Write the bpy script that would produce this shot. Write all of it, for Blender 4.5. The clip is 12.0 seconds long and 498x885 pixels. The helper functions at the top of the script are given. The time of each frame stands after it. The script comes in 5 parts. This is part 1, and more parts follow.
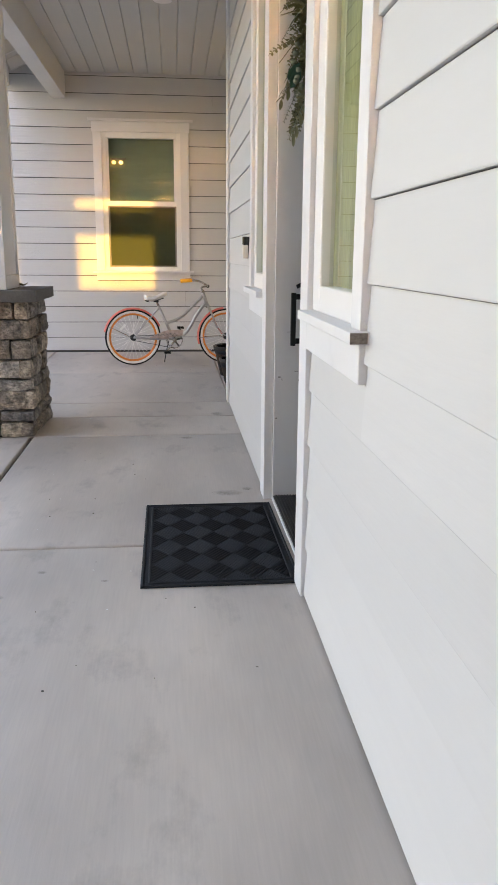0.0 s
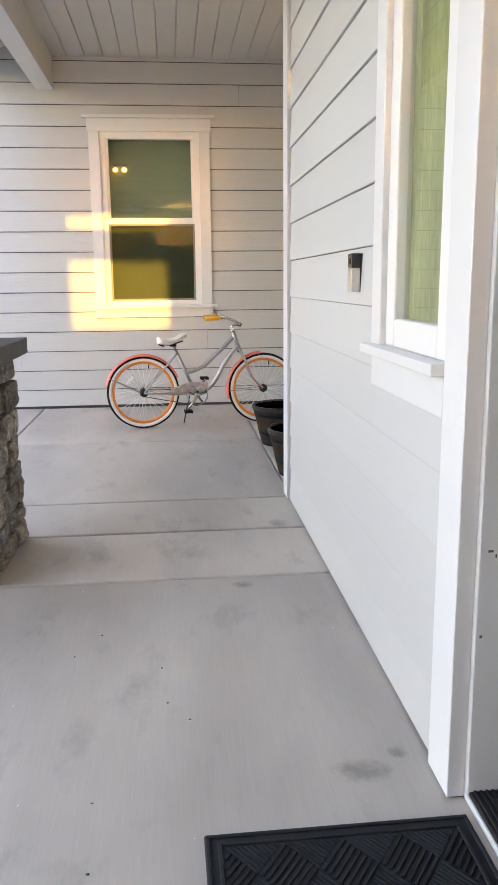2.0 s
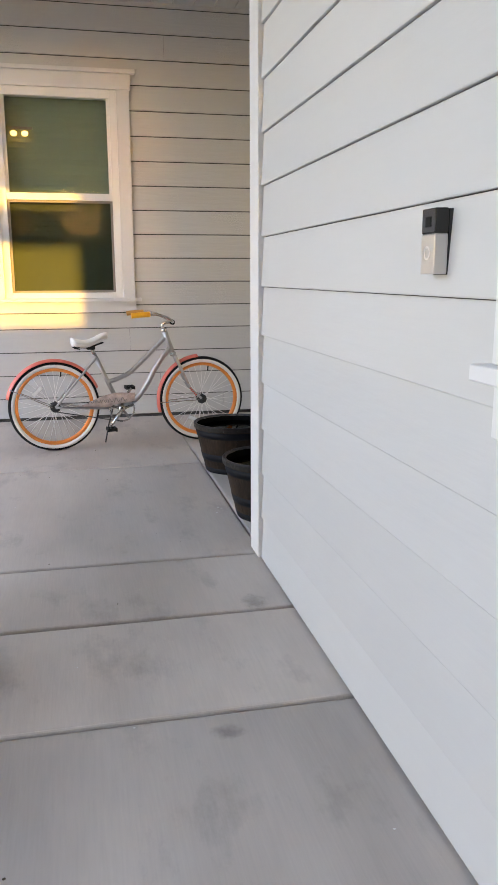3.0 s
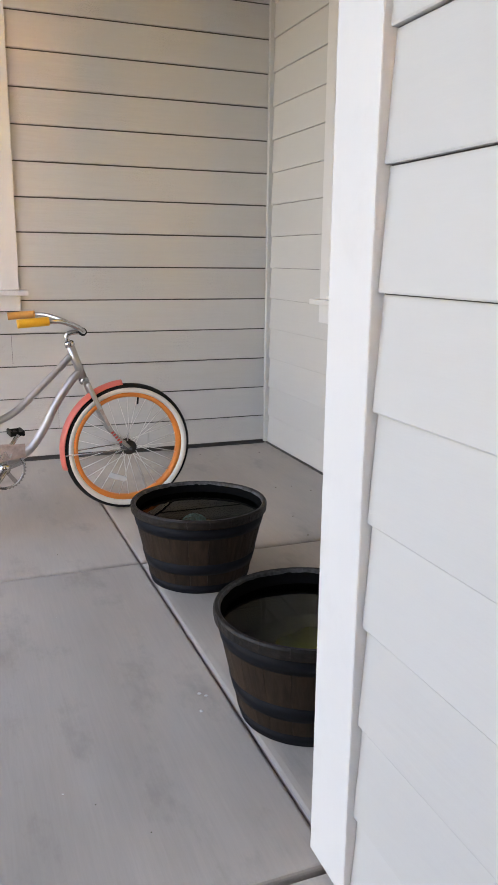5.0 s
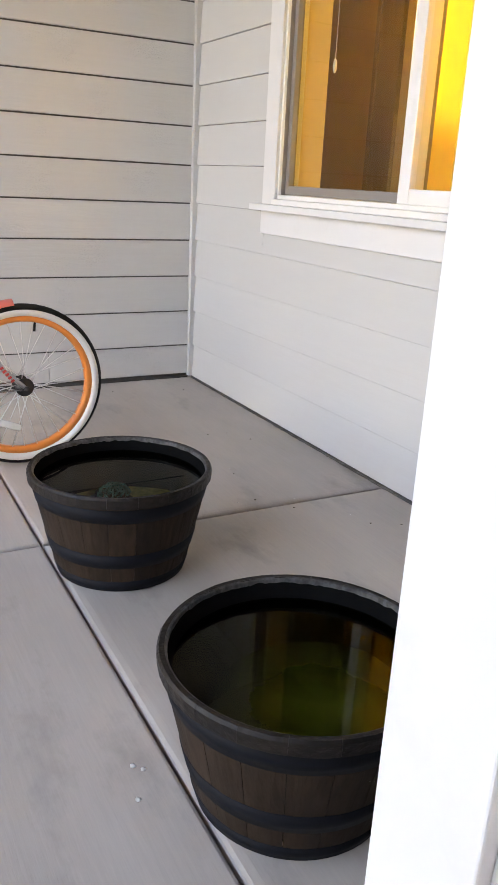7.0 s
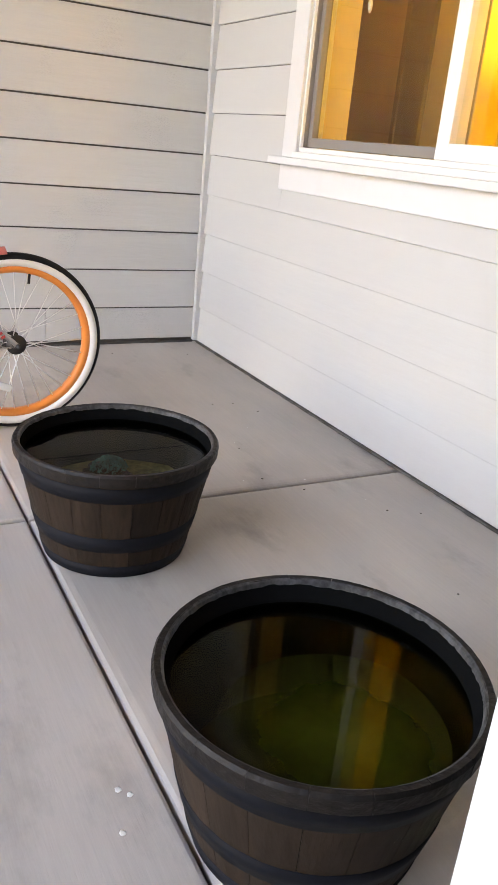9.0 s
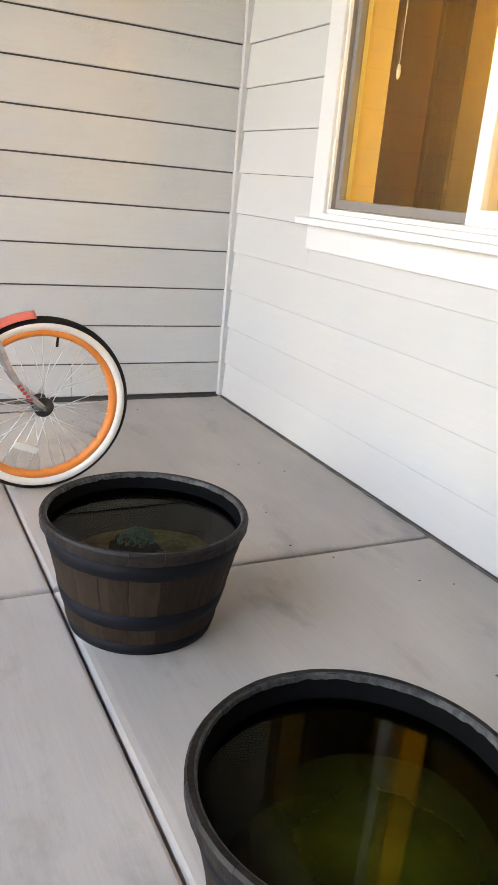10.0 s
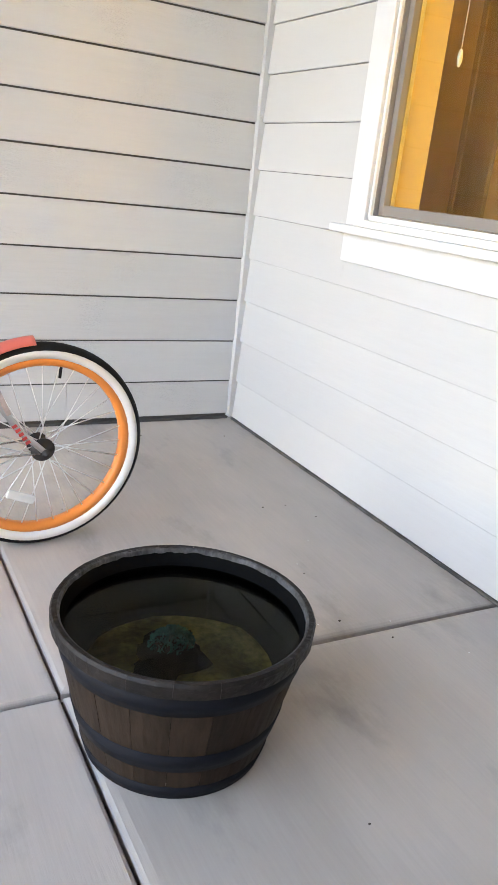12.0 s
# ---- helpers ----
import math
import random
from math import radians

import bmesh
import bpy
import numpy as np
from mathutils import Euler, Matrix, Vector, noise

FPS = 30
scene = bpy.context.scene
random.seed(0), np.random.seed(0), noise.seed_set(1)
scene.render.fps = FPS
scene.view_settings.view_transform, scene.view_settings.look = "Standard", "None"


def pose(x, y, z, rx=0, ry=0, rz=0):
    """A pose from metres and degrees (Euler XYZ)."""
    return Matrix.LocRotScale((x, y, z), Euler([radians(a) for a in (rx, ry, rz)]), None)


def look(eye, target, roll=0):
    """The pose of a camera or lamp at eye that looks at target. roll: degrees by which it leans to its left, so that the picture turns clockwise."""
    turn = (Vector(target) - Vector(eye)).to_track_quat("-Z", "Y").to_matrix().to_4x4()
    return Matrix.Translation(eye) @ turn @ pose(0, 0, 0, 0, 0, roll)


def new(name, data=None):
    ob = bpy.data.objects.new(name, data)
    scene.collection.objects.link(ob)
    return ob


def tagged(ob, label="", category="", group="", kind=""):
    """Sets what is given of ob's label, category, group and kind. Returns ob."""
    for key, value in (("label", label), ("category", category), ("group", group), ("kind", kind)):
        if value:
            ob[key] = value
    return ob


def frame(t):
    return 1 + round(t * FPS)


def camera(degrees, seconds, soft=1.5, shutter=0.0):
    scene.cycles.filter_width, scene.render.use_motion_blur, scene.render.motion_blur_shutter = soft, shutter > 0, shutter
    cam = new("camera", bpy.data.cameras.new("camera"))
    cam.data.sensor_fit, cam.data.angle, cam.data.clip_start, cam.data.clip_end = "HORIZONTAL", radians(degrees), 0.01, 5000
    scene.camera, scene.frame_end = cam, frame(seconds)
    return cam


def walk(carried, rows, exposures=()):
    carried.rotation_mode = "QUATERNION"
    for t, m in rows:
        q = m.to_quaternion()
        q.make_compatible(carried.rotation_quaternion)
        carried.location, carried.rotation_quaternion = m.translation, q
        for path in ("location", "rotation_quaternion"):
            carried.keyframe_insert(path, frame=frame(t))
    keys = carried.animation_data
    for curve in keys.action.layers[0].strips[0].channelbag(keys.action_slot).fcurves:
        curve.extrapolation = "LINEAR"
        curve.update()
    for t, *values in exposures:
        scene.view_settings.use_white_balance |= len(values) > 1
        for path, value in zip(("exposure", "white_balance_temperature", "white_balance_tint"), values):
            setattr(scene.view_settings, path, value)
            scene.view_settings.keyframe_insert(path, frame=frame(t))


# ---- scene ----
cam = camera(35.6, 12.0, soft=1.1)
PATH = [
    (0, (0.021, 0.127, 1.204), (0.212, 2.062, 0.734), 0.4),
    (0.5, (0.009, 0.59, 1.202), (0.104, 2.542, 0.778), 0.1),
    (1, (-0.04, 1.156, 1.205), (0.024, 3.115, 0.807), -0.3),
    (1.5, (-0.081, 1.719, 1.221), (0.004, 3.678, 0.824), -0.7),
    (2, (-0.158, 2.254, 1.221), (0.03, 4.203, 0.815), -0.6),
    (2.5, (-0.173, 2.887, 1.199), (0.12, 4.822, 0.789), -0.4),
    (3, (-0.24, 3.43, 1.183), (0.178, 5.34, 0.762), -0.2),
    (3.5, (-0.254, 3.997, 1.179), (0.266, 5.879, 0.745), 0.4),
    (5.3, (-0.150, 5.556, 1.195), (0.617, 7.393, 0.708), 0.9),
    (5.5, (-0.150, 5.645, 1.200), (0.647, 7.464, 0.694), 1.2),
    (6, (-0.097, 5.848, 1.139), (0.759, 7.630, 0.596), 1.6),
    (6.5, (-0.040, 6.009, 1.112), (0.867, 7.747, 0.512), 2.4),
    (7, (0.014, 6.107, 1.076), (0.951, 7.808, 0.421), 2.9),
    (8.8, (0.092, 6.306, 1.015), (1.01, 7.929, 0.292), 5.5),
    (9, (0.087, 6.317, 1.02), (0.998, 7.946, 0.303), 5.6),
    (9.5, (0.081, 6.351, 1.044), (0.969, 8.011, 0.368), 5.4),
    (10, (0.086, 6.388, 1.081), (0.96, 8.075, 0.456), 5.3),
    (10.5, (0.07, 6.426, 1.11), (0.949, 8.126, 0.526), 5.3),
    (11, (0.039, 6.511, 1.126), (0.939, 8.204, 0.558), 5.4),
    (11.5, (0.044, 6.656, 1.122), (0.968, 8.33, 0.534), 5.9),
    (12, (0.113, 6.871, 1.095), (1.043, 8.523, 0.457), 6.5),
]
walk(cam, [(t, look(eye, target, roll)) for t, eye, target, roll in PATH],
     exposures=[(0.0, 3.97, 7050, 32), (1.5, 4.3, 7050, 31), (2.1, 4.35, 6950, 31), (3.5, 4.08, 6800, 32), (5.5, 4.47, 6900, 33), (7.0, 4.7, 6900, 34), (9.0, 4.98, 7150, 35), (10.3, 5.06, 6900, 30), (12.0, 5.17, 6650, 30)])

# sunset sky, low warm sun from behind the walk
SUN_EL, SUN_AZ = 6.0, 0.047
world = bpy.data.worlds.new("world")
scene.world = world
world.use_nodes = True
wn = world.node_tree
sky = wn.nodes.new("ShaderNodeTexSky")
sky.sky_type, sky.sun_disc = "NISHITA", False
sky.sun_elevation, sky.sun_rotation = radians(SUN_EL), radians(180) - SUN_AZ
wn.links.new(sky.outputs[0], wn.nodes["Background"].inputs[0])
wn.nodes["Background"].inputs[1].default_value = 0.15
sun_data = bpy.data.lights.new("sun", "SUN")
sun_data.energy, sun_data.angle, sun_data.color = 0.38, radians(0.5), (1.0, 0.6, 0.06)
sun = new("sun", sun_data)
sun.matrix_world = look((0, 0, 20), (-SUN_AZ, 1, 20 - math.tan(radians(SUN_EL))))

# ---- materials ----


def material(name, base, rough=0.6, metal=0.0, vary=0.06, scale=3.0, grain=0.0, grain_scale=(60, 60, 60), bump=0.0,
             bump_scale=(40, 40, 40), island=0.0, tint=None, stain=0.0, stain_scale=1.2, coat=0.0, spec=0.5, tones=None):
    m = bpy.data.materials.new(name)
    m.use_nodes = True
    nt = m.node_tree
    n, l = nt.nodes, nt.links
    bsdf = n["Principled BSDF"]
    bsdf.inputs["Roughness"].default_value = rough
    bsdf.inputs["Metallic"].default_value = metal
    bsdf.inputs["Coat Weight"].default_value = coat
    bsdf.inputs["Specular IOR Level"].default_value = spec
    tc = n.new("ShaderNodeTexCoord")
    info = n.new("ShaderNodeObjectInfo")
    shift = n.new("ShaderNodeVectorMath")
    shift.operation = "MULTIPLY_ADD"
    l.new(info.outputs["Random"], shift.inputs[0])
    shift.inputs[1].default_value = (37, 53, 71)
    l.new(tc.outputs["Object"], shift.inputs[2])
    vec = shift.outputs[0]

    def noise_at(sc, detail=4.0, rough_=0.55):
        mp = n.new("ShaderNodeMapping")
        mp.inputs["Scale"].default_value = sc if isinstance(sc, tuple) else (sc, sc, sc)
        l.new(vec, mp.inputs[0])
        t = n.new("ShaderNodeTexNoise")
        t.inputs["Scale"].default_value = 1.0
        t.inputs["Detail"].default_value = detail
        t.inputs["Roughness"].default_value = rough_
        l.new(mp.outputs[0], t.inputs["Vector"])
        return t.outputs["Fac"]

    def ramp(fac, lo, hi, a, b):
        r = n.new("ShaderNodeMapRange")
        r.inputs["From Min"].default_value, r.inputs["From Max"].default_value = lo, hi
        r.inputs["To Min"].default_value, r.inputs["To Max"].default_value = a, b
        l.new(fac, r.inputs["Value"])
        return r.outputs[0]

    def mul(a, b):
        x = n.new("ShaderNodeMath")
        x.operation = "MULTIPLY"
        l.new(a, x.inputs[0])
        l.new(b, x.inputs[1])
        return x.outputs[0]

    value = ramp(noise_at(scale), 0.3, 0.7, 1 - vary, 1 + vary)
    if grain:
        value = mul(value, ramp(noise_at(grain_scale, 3.0), 0.25, 0.75, 1 - grain, 1 + grain))
    if island:
        value = mul(value, ramp(info.outputs["Random"], 0, 1, 1 - island, 1 + island))
    if stain:
        value = mul(value, ramp(noise_at(stain_scale, 6.0, 0.65), 0.55, 0.75, 1.0, 1 - stain))
    mix = n.new("ShaderNodeMix")
    mix.data_type = "RGBA"
    mix.inputs["A"].default_value = (*base, 1)
    mix.inputs["B"].default_value = (*(tint or base), 1)
    if tint:
        l.new(ramp(noise_at(scale * 0.6 if not isinstance(scale, tuple) else tuple(0.6 * v for v in scale)), 0.35, 0.65, 0, 1), mix.inputs["Factor"])
    colour = mix.outputs["Result"]
    if tones:
        cr = n.new("ShaderNodeValToRGB")
        cr.color_ramp.interpolation = "LINEAR"
        while len(cr.color_ramp.elements) < len(tones):
            cr.color_ramp.elements.new(0.5)
        for k, tone in enumerate(tones):
            cr.color_ramp.elements[k].position = k / (len(tones) - 1)
            cr.color_ramp.elements[k].color = (*tone, 1)
        l.new(info.outputs["Random"], cr.inputs[0])
        half = n.new("ShaderNodeMix")
        half.data_type = "RGBA"
        half.inputs["Factor"].default_value = 0.85
        l.new(colour, half.inputs["A"])
        l.new(cr.outputs[0], half.inputs["B"])
        colour = half.outputs["Result"]
    sc = n.new("ShaderNodeVectorMath")
    sc.operation = "SCALE"
    l.new(colour, sc.inputs[0])
    l.new(value, sc.inputs["Scale"])
    l.new(sc.outputs[0], bsdf.inputs["Base Color"])
    l.new(ramp(noise_at(scale, 5.0), 0.3, 0.7, max(0.02, rough * 0.85), min(1, rough * 1.12)), bsdf.inputs["Roughness"])
    if bump:
        b = n.new("ShaderNodeBump")
        b.inputs["Strength"].default_value = 1.0
        b.inputs["Distance"].default_value = bump
        l.new(noise_at(bump_scale, 4.0), b.inputs["Height"])
        l.new(b.outputs[0], bsdf.inputs["Normal"])
    return m


def glass(name, tint=(1, 1, 1), gloss=1.0, rough=0.0, ior=1.5):
    """Thin pane: clear, with a Fresnel mirror on it."""
    m = bpy.data.materials.new(name)
    m.use_nodes = True
    nt = m.node_tree
    nt.nodes.clear()
    n, l = nt.nodes, nt.links
    out, mix, tr, gl, fr = (n.new("ShaderNode" + k) for k in ("OutputMaterial", "MixShader", "BsdfTransparent", "BsdfGlossy", "Fresnel"))
    tr.inputs[0].default_value = (*tint, 1)
    gl.inputs["Roughness"].default_value = rough
    fr.inputs[0].default_value = ior
    k = n.new("ShaderNodeMath")
    k.operation = "MULTIPLY"
    k.use_clamp = True
    k.inputs[1].default_value = gloss
    l.new(fr.outputs[0], k.inputs[0])
    l.new(k.outputs[0], mix.inputs[0])
    l.new(tr.outputs[0], mix.inputs[1])
    l.new(gl.outputs[0], mix.inputs[2])
    l.new(mix.outputs[0], out.inputs[0])
    return m


def glow(name, colour, strength):
    m = bpy.data.materials.new(name)
    m.use_nodes = True
    b = m.node_tree.nodes["Principled BSDF"]
    b.inputs["Emission Color"].default_value = (*colour, 1)
    b.inputs["Emission Strength"].default_value = strength
    return m


M_SIDING_Y = material("siding paint along the wall", (0.52, 0.515, 0.51), 0.55, vary=0.025, scale=0.9, grain=0.01, grain_scale=(30, 6, 40), bump=0.0008, bump_scale=(14, 5, 40), island=0.03)
M_SIDING_X = material("siding paint across", (0.52, 0.515, 0.51), 0.55, vary=0.025, scale=0.9, grain=0.015, grain_scale=(2.5, 40, 60), bump=0.003, bump_scale=(5, 14, 46), island=0.03)


def emboss(m, deep=0.0016):
    """Press a patchy cathedral grain into the boards, as on embossed fibre cement."""
    n, l = m.node_tree.nodes, m.node_tree.links
    old = n["Principled BSDF"].inputs["Normal"].links[0].from_socket
    tc, info, add, mp, wave, spot, lim, mul, bump = (n.new("ShaderNode" + k) for k in (
        "TexCoord", "ObjectInfo", "VectorMath", "Mapping", "TexWave", "TexNoise", "MapRange", "Math", "Bump"))
    add.operation = "MULTIPLY_ADD"
    l.new(info.outputs["Random"], add.inputs[0])
    add.inputs[1].default_value = (41, 17, 29)
    l.new(tc.outputs["Object"], add.inputs[2])
    mp.inputs["Scale"].default_value = (0.35, 0.35, 1.0)
    l.new(add.outputs[0], mp.inputs[0])
    wave.bands_direction = "Z"
    for key, value in (("Scale", 16.0), ("Distortion", 9.0), ("Detail", 2.0), ("Detail Scale", 9.0)):
        wave.inputs[key].default_value = value
    l.new(mp.outputs[0], wave.inputs["Vector"])
    spot.inputs["Scale"].default_value = 3.6
    l.new(add.outputs[0], spot.inputs["Vector"])
    lim.inputs["From Min"].default_value, lim.inputs["From Max"].default_value = 0.54, 0.66
    l.new(spot.outputs["Fac"], lim.inputs["Value"])
    mul.operation = "MULTIPLY"
    l.new(wave.outputs["Fac"], mul.inputs[0])
    l.new(lim.outputs[0], mul.inputs[1])
    bump.inputs["Distance"].default_value = deep
    l.new(mul.outputs[0], bump.inputs["Height"])
    l.new(old, bump.inputs["Normal"])
    l.new(bump.outputs[0], n["Principled BSDF"].inputs["Normal"])


emboss(M_SIDING_X, 0.0011)
# core coloured near black so the open laps read as shadow lines
M_CORE = material("wall core toned for lap shadows", (0.06, 0.058, 0.055), 0.9)
M_TRIM = material("white trim paint", (0.66, 0.655, 0.66), 0.45, vary=0.02, scale=2.0, bump=0.0006, bump_scale=(25, 25, 25), stain=0.06, stain_scale=6.0)
M_VINYL = material("white vinyl", (0.74, 0.73, 0.72), 0.35, vary=0.01)
M_FRAME = material("grey screen frame", (0.225, 0.2, 0.185), 0.45, vary=0.05)
M_CONC = material("porch concrete", (0.50, 0.432, 0.37), 0.55, vary=0.17, scale=(2.2, 0.8, 1.0), grain=0.04, grain_scale=(130, 7, 60), bump=0.0004, bump_scale=(160, 14, 100), stain=0.3, stain_scale=(5.0, 2.4, 3.0), tint=(0.42, 0.375, 0.33), island=0.04)
M_JOINT = material("joint dirt", (0.07, 0.065, 0.06), 0.95, spec=0.18)
M_CEIL = material("ceiling paint", (0.52, 0.515, 0.50), 0.6, vary=0.03, scale=1.5, bump=0.001, bump_scale=(40, 3, 40))
M_BEAM = material("beam paint", (0.62, 0.61, 0.595), 0.6, vary=0.05, scale=2.0, bump=0.0015, bump_scale=(40, 4, 40), stain=0.1, stain_scale=4.0)
M_STONE = material("stacked stone", (0.34, 0.28, 0.22), 0.9, vary=0.6, scale=14.0, grain=0.55, grain_scale=(45, 45, 70), bump=0.016, bump_scale=(34, 34, 46), tint=(0.2, 0.19, 0.185),
                   stain=0.55, stain_scale=11.0, tones=((0.05, 0.048, 0.048), (0.24, 0.19, 0.14), (0.10, 0.096, 0.094), (0.43, 0.36, 0.27), (0.14, 0.115, 0.092), (0.34, 0.31, 0.27), (0.06, 0.057, 0.055)))
M_CAP = material("cast stone cap", (0.095, 0.088, 0.082), 0.85, vary=0.2, scale=6.0, grain=0.12, bump=0.004, bump_scale=(30, 30, 30))
M_DOOR = material("grey door paint", (0.105, 0.105, 0.11), 0.4, vary=0.03, scale=2.0, bump=0.0003, bump_scale=(20, 20, 3))
M_BLACK = material("matt black metal", (0.012, 0.012, 0.013), 0.38, vary=0.1, spec=0.18)
M_THRESH = material("black threshold", (0.02, 0.019, 0.019), 0.5, vary=0.2, scale=5, spec=0.18)
M_SEAL = material("dark weather strip", (0.01, 0.01, 0.01), 0.7, spec=0.18)
M_RUBBER_MAT = material("black ribbed mat", (0.022, 0.023, 0.026), 0.8, vary=0.25, scale=5, grain=0.2, grain_scale=(200, 200, 200), bump=0.001, bump_scale=(300, 300, 300), spec=0.18)
M_TUB = material("brown barrel stave", (0.024, 0.0158, 0.0112), 0.68, vary=0.3, scale=(9, 9, 2.5), grain=0.35, grain_scale=(70, 70, 4), bump=0.0025, bump_scale=(60, 60, 4), island=0.2, spec=0.12)
M_HOOP = material("dark barrel hoop", (0.0065, 0.0072, 0.0105), 0.6, vary=0.2, scale=6, bump=0.0008, spec=0.1)
M_TUBRIM = material("worn barrel rim", (0.0105, 0.0082, 0.0072), 0.5, vary=0.35, scale=9, grain=0.5, grain_scale=(50, 50, 90), bump=0.003, bump_scale=(70, 70, 80), spec=0.22)
M_WORN = material("scuffed grey plastic", (0.05, 0.05, 0.052), 0.55, vary=0.6, scale=25, grain=0.6, grain_scale=(90, 90, 40), bump=0.003, bump_scale=(120, 120, 60), spec=0.3)
M_TUBIN = material("black tub inside", (0.006, 0.006, 0.006), 0.95, vary=0.2, spec=0.0)
M_SILT = material("green silt", (0.58, 0.55, 0.27), 0.95, vary=0.45, scale=9, grain=0.4, grain_scale=(70, 70, 70), bump=0.002, bump_scale=(40, 40, 40), tint=(0.34, 0.29, 0.12))
M_MOSS = material("blue green water plant", (0.12, 0.42, 0.5), 0.8, vary=0.6, scale=40)
M_DARKSTONE = material("dark pebble", (0.02, 0.02, 0.018), 0.8, vary=0.3)
M_WATER = glass("still water", (0.3, 0.285, 0.19), 0.55, 0.0, 1.33)
M_MESH = glass("insect mesh", (0.42, 0.43, 0.41), 0.12, 0.4, 1.3)
M_MURK = glass("murky green water", (0.29, 0.31, 0.13), 0.6, 0.0, 1.33)
M_SLUDGE = material("black sludge", (0.06, 0.056, 0.025), 0.95, vary=0.4, scale=9, grain=0.3, grain_scale=(70, 70, 70))
# Fresnel mirror turned down to keep bright reflections out of this pane
M_PANE_LOW_GLOSS = glass("low gloss window pane", (0.8, 0.85, 0.8), 0.13, 0.0, 1.5)
M_PANE = glass("window pane", (0.86, 0.9, 0.86), 1.0, 0.0, 1.5)
M_TYRE = material("black tyre", (0.010, 0.010, 0.011), 0.75, vary=0.2, scale=8, bump=0.001, bump_scale=(150, 150, 150), spec=0.18)
M_WWALL = material("white tyre wall", (0.74, 0.72, 0.69), 0.55, vary=0.05, scale=6)
M_RIM = material("orange rim", (0.80, 0.25, 0.045), 0.4, vary=0.06)
M_CORAL = material("coral fender paint", (0.72, 0.16, 0.12), 0.35, vary=0.06, coat=0.3)
M_CHROME = material("spoke steel", (0.55, 0.54, 0.53), 0.16, metal=1.0, vary=0.08, scale=15)
M_SPOKE = material("bright spoke steel", (0.78, 0.77, 0.75), 0.4, metal=0.6, vary=0.08, scale=15)
M_SILVER = material("silver frame paint", (0.42, 0.42, 0.42), 0.34, metal=0.85, vary=0.06, scale=6, coat=0.3)
M_DARKMET = material("dark hub metal", (0.05, 0.05, 0.052), 0.4, metal=0.8, vary=0.2)
M_SADDLE = material("white saddle vinyl", (0.72, 0.70, 0.67), 0.5, vary=0.05, scale=10, bump=0.0006)
M_GRIP = material("yellow grip", (0.85, 0.42, 0.02), 0.5, vary=0.06)
# darker copy of the grip yellow, for the far grip
M_GRIP_DARKER = material("darker yellow grip", (0.5, 0.24, 0.05), 0.5, vary=0.06)
M_GUARD = material("pinkish grey guard", (0.42, 0.33, 0.30), 0.5, vary=0.3, scale=30)
M_REFL = material("clear reflector", (0.7, 0.7, 0.68), 0.25, vary=0.1)
M_RED = material("red lettering", (0.6, 0.06, 0.05), 0.5)
M_BELLSIL = material("satin nickel", (0.55, 0.54, 0.53), 0.32, metal=0.9, vary=0.04)
M_BELLBLK = material("gloss black plastic", (0.008, 0.008, 0.009), 0.12)
M_LEAF = material("olive leaf", (0.10, 0.11, 0.045), 0.6, vary=0.3, scale=12, tint=(0.15, 0.14, 0.06))
M_LEAF2 = material("pale sage leaf", (0.17, 0.20, 0.14), 0.6, vary=0.25, scale=12)
M_LEAF3 = material("deep green leaf", (0.012, 0.06, 0.035), 0.5, vary=0.25, scale=12)
M_TWIG = material("brown twig", (0.06, 0.045, 0.03), 0.8, vary=0.3)
M_BLIND = material("green grey blind", (0.23, 0.29, 0.235), 0.6, vary=0.05)
M_ROOMY = material("cream room paint", (0.74, 0.58, 0.27), 0.8, vary=0.03)
M_SHADE = material("dark brown strip and unlit ceiling", (0.17, 0.135, 0.06), 0.7, vary=0.2, scale=(8, 8, 1.5), grain=0.15, grain_scale=(90, 90, 6))
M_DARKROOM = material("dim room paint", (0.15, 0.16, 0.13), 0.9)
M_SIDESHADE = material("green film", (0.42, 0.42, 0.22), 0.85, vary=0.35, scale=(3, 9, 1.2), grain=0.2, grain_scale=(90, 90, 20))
M_ENDGRAIN = material("weathered end grain", (0.16, 0.14, 0.12), 0.8, vary=0.4, scale=20, grain=0.4, grain_scale=(120, 10, 200))
M_GROUND = material("garden ground", (0.20, 0.19, 0.15), 0.95, vary=0.2, scale=0.5)
M_SCREEN_WALL = material("plain light screen", (0.45, 0.42, 0.38), 0.9, vary=0.06)
M_ROOF = material("roof boards", (0.35, 0.345, 0.335), 0.8, vary=0.08, scale=2)
M_SPECK = material("lint white", (0.7, 0.7, 0.68), 0.9)



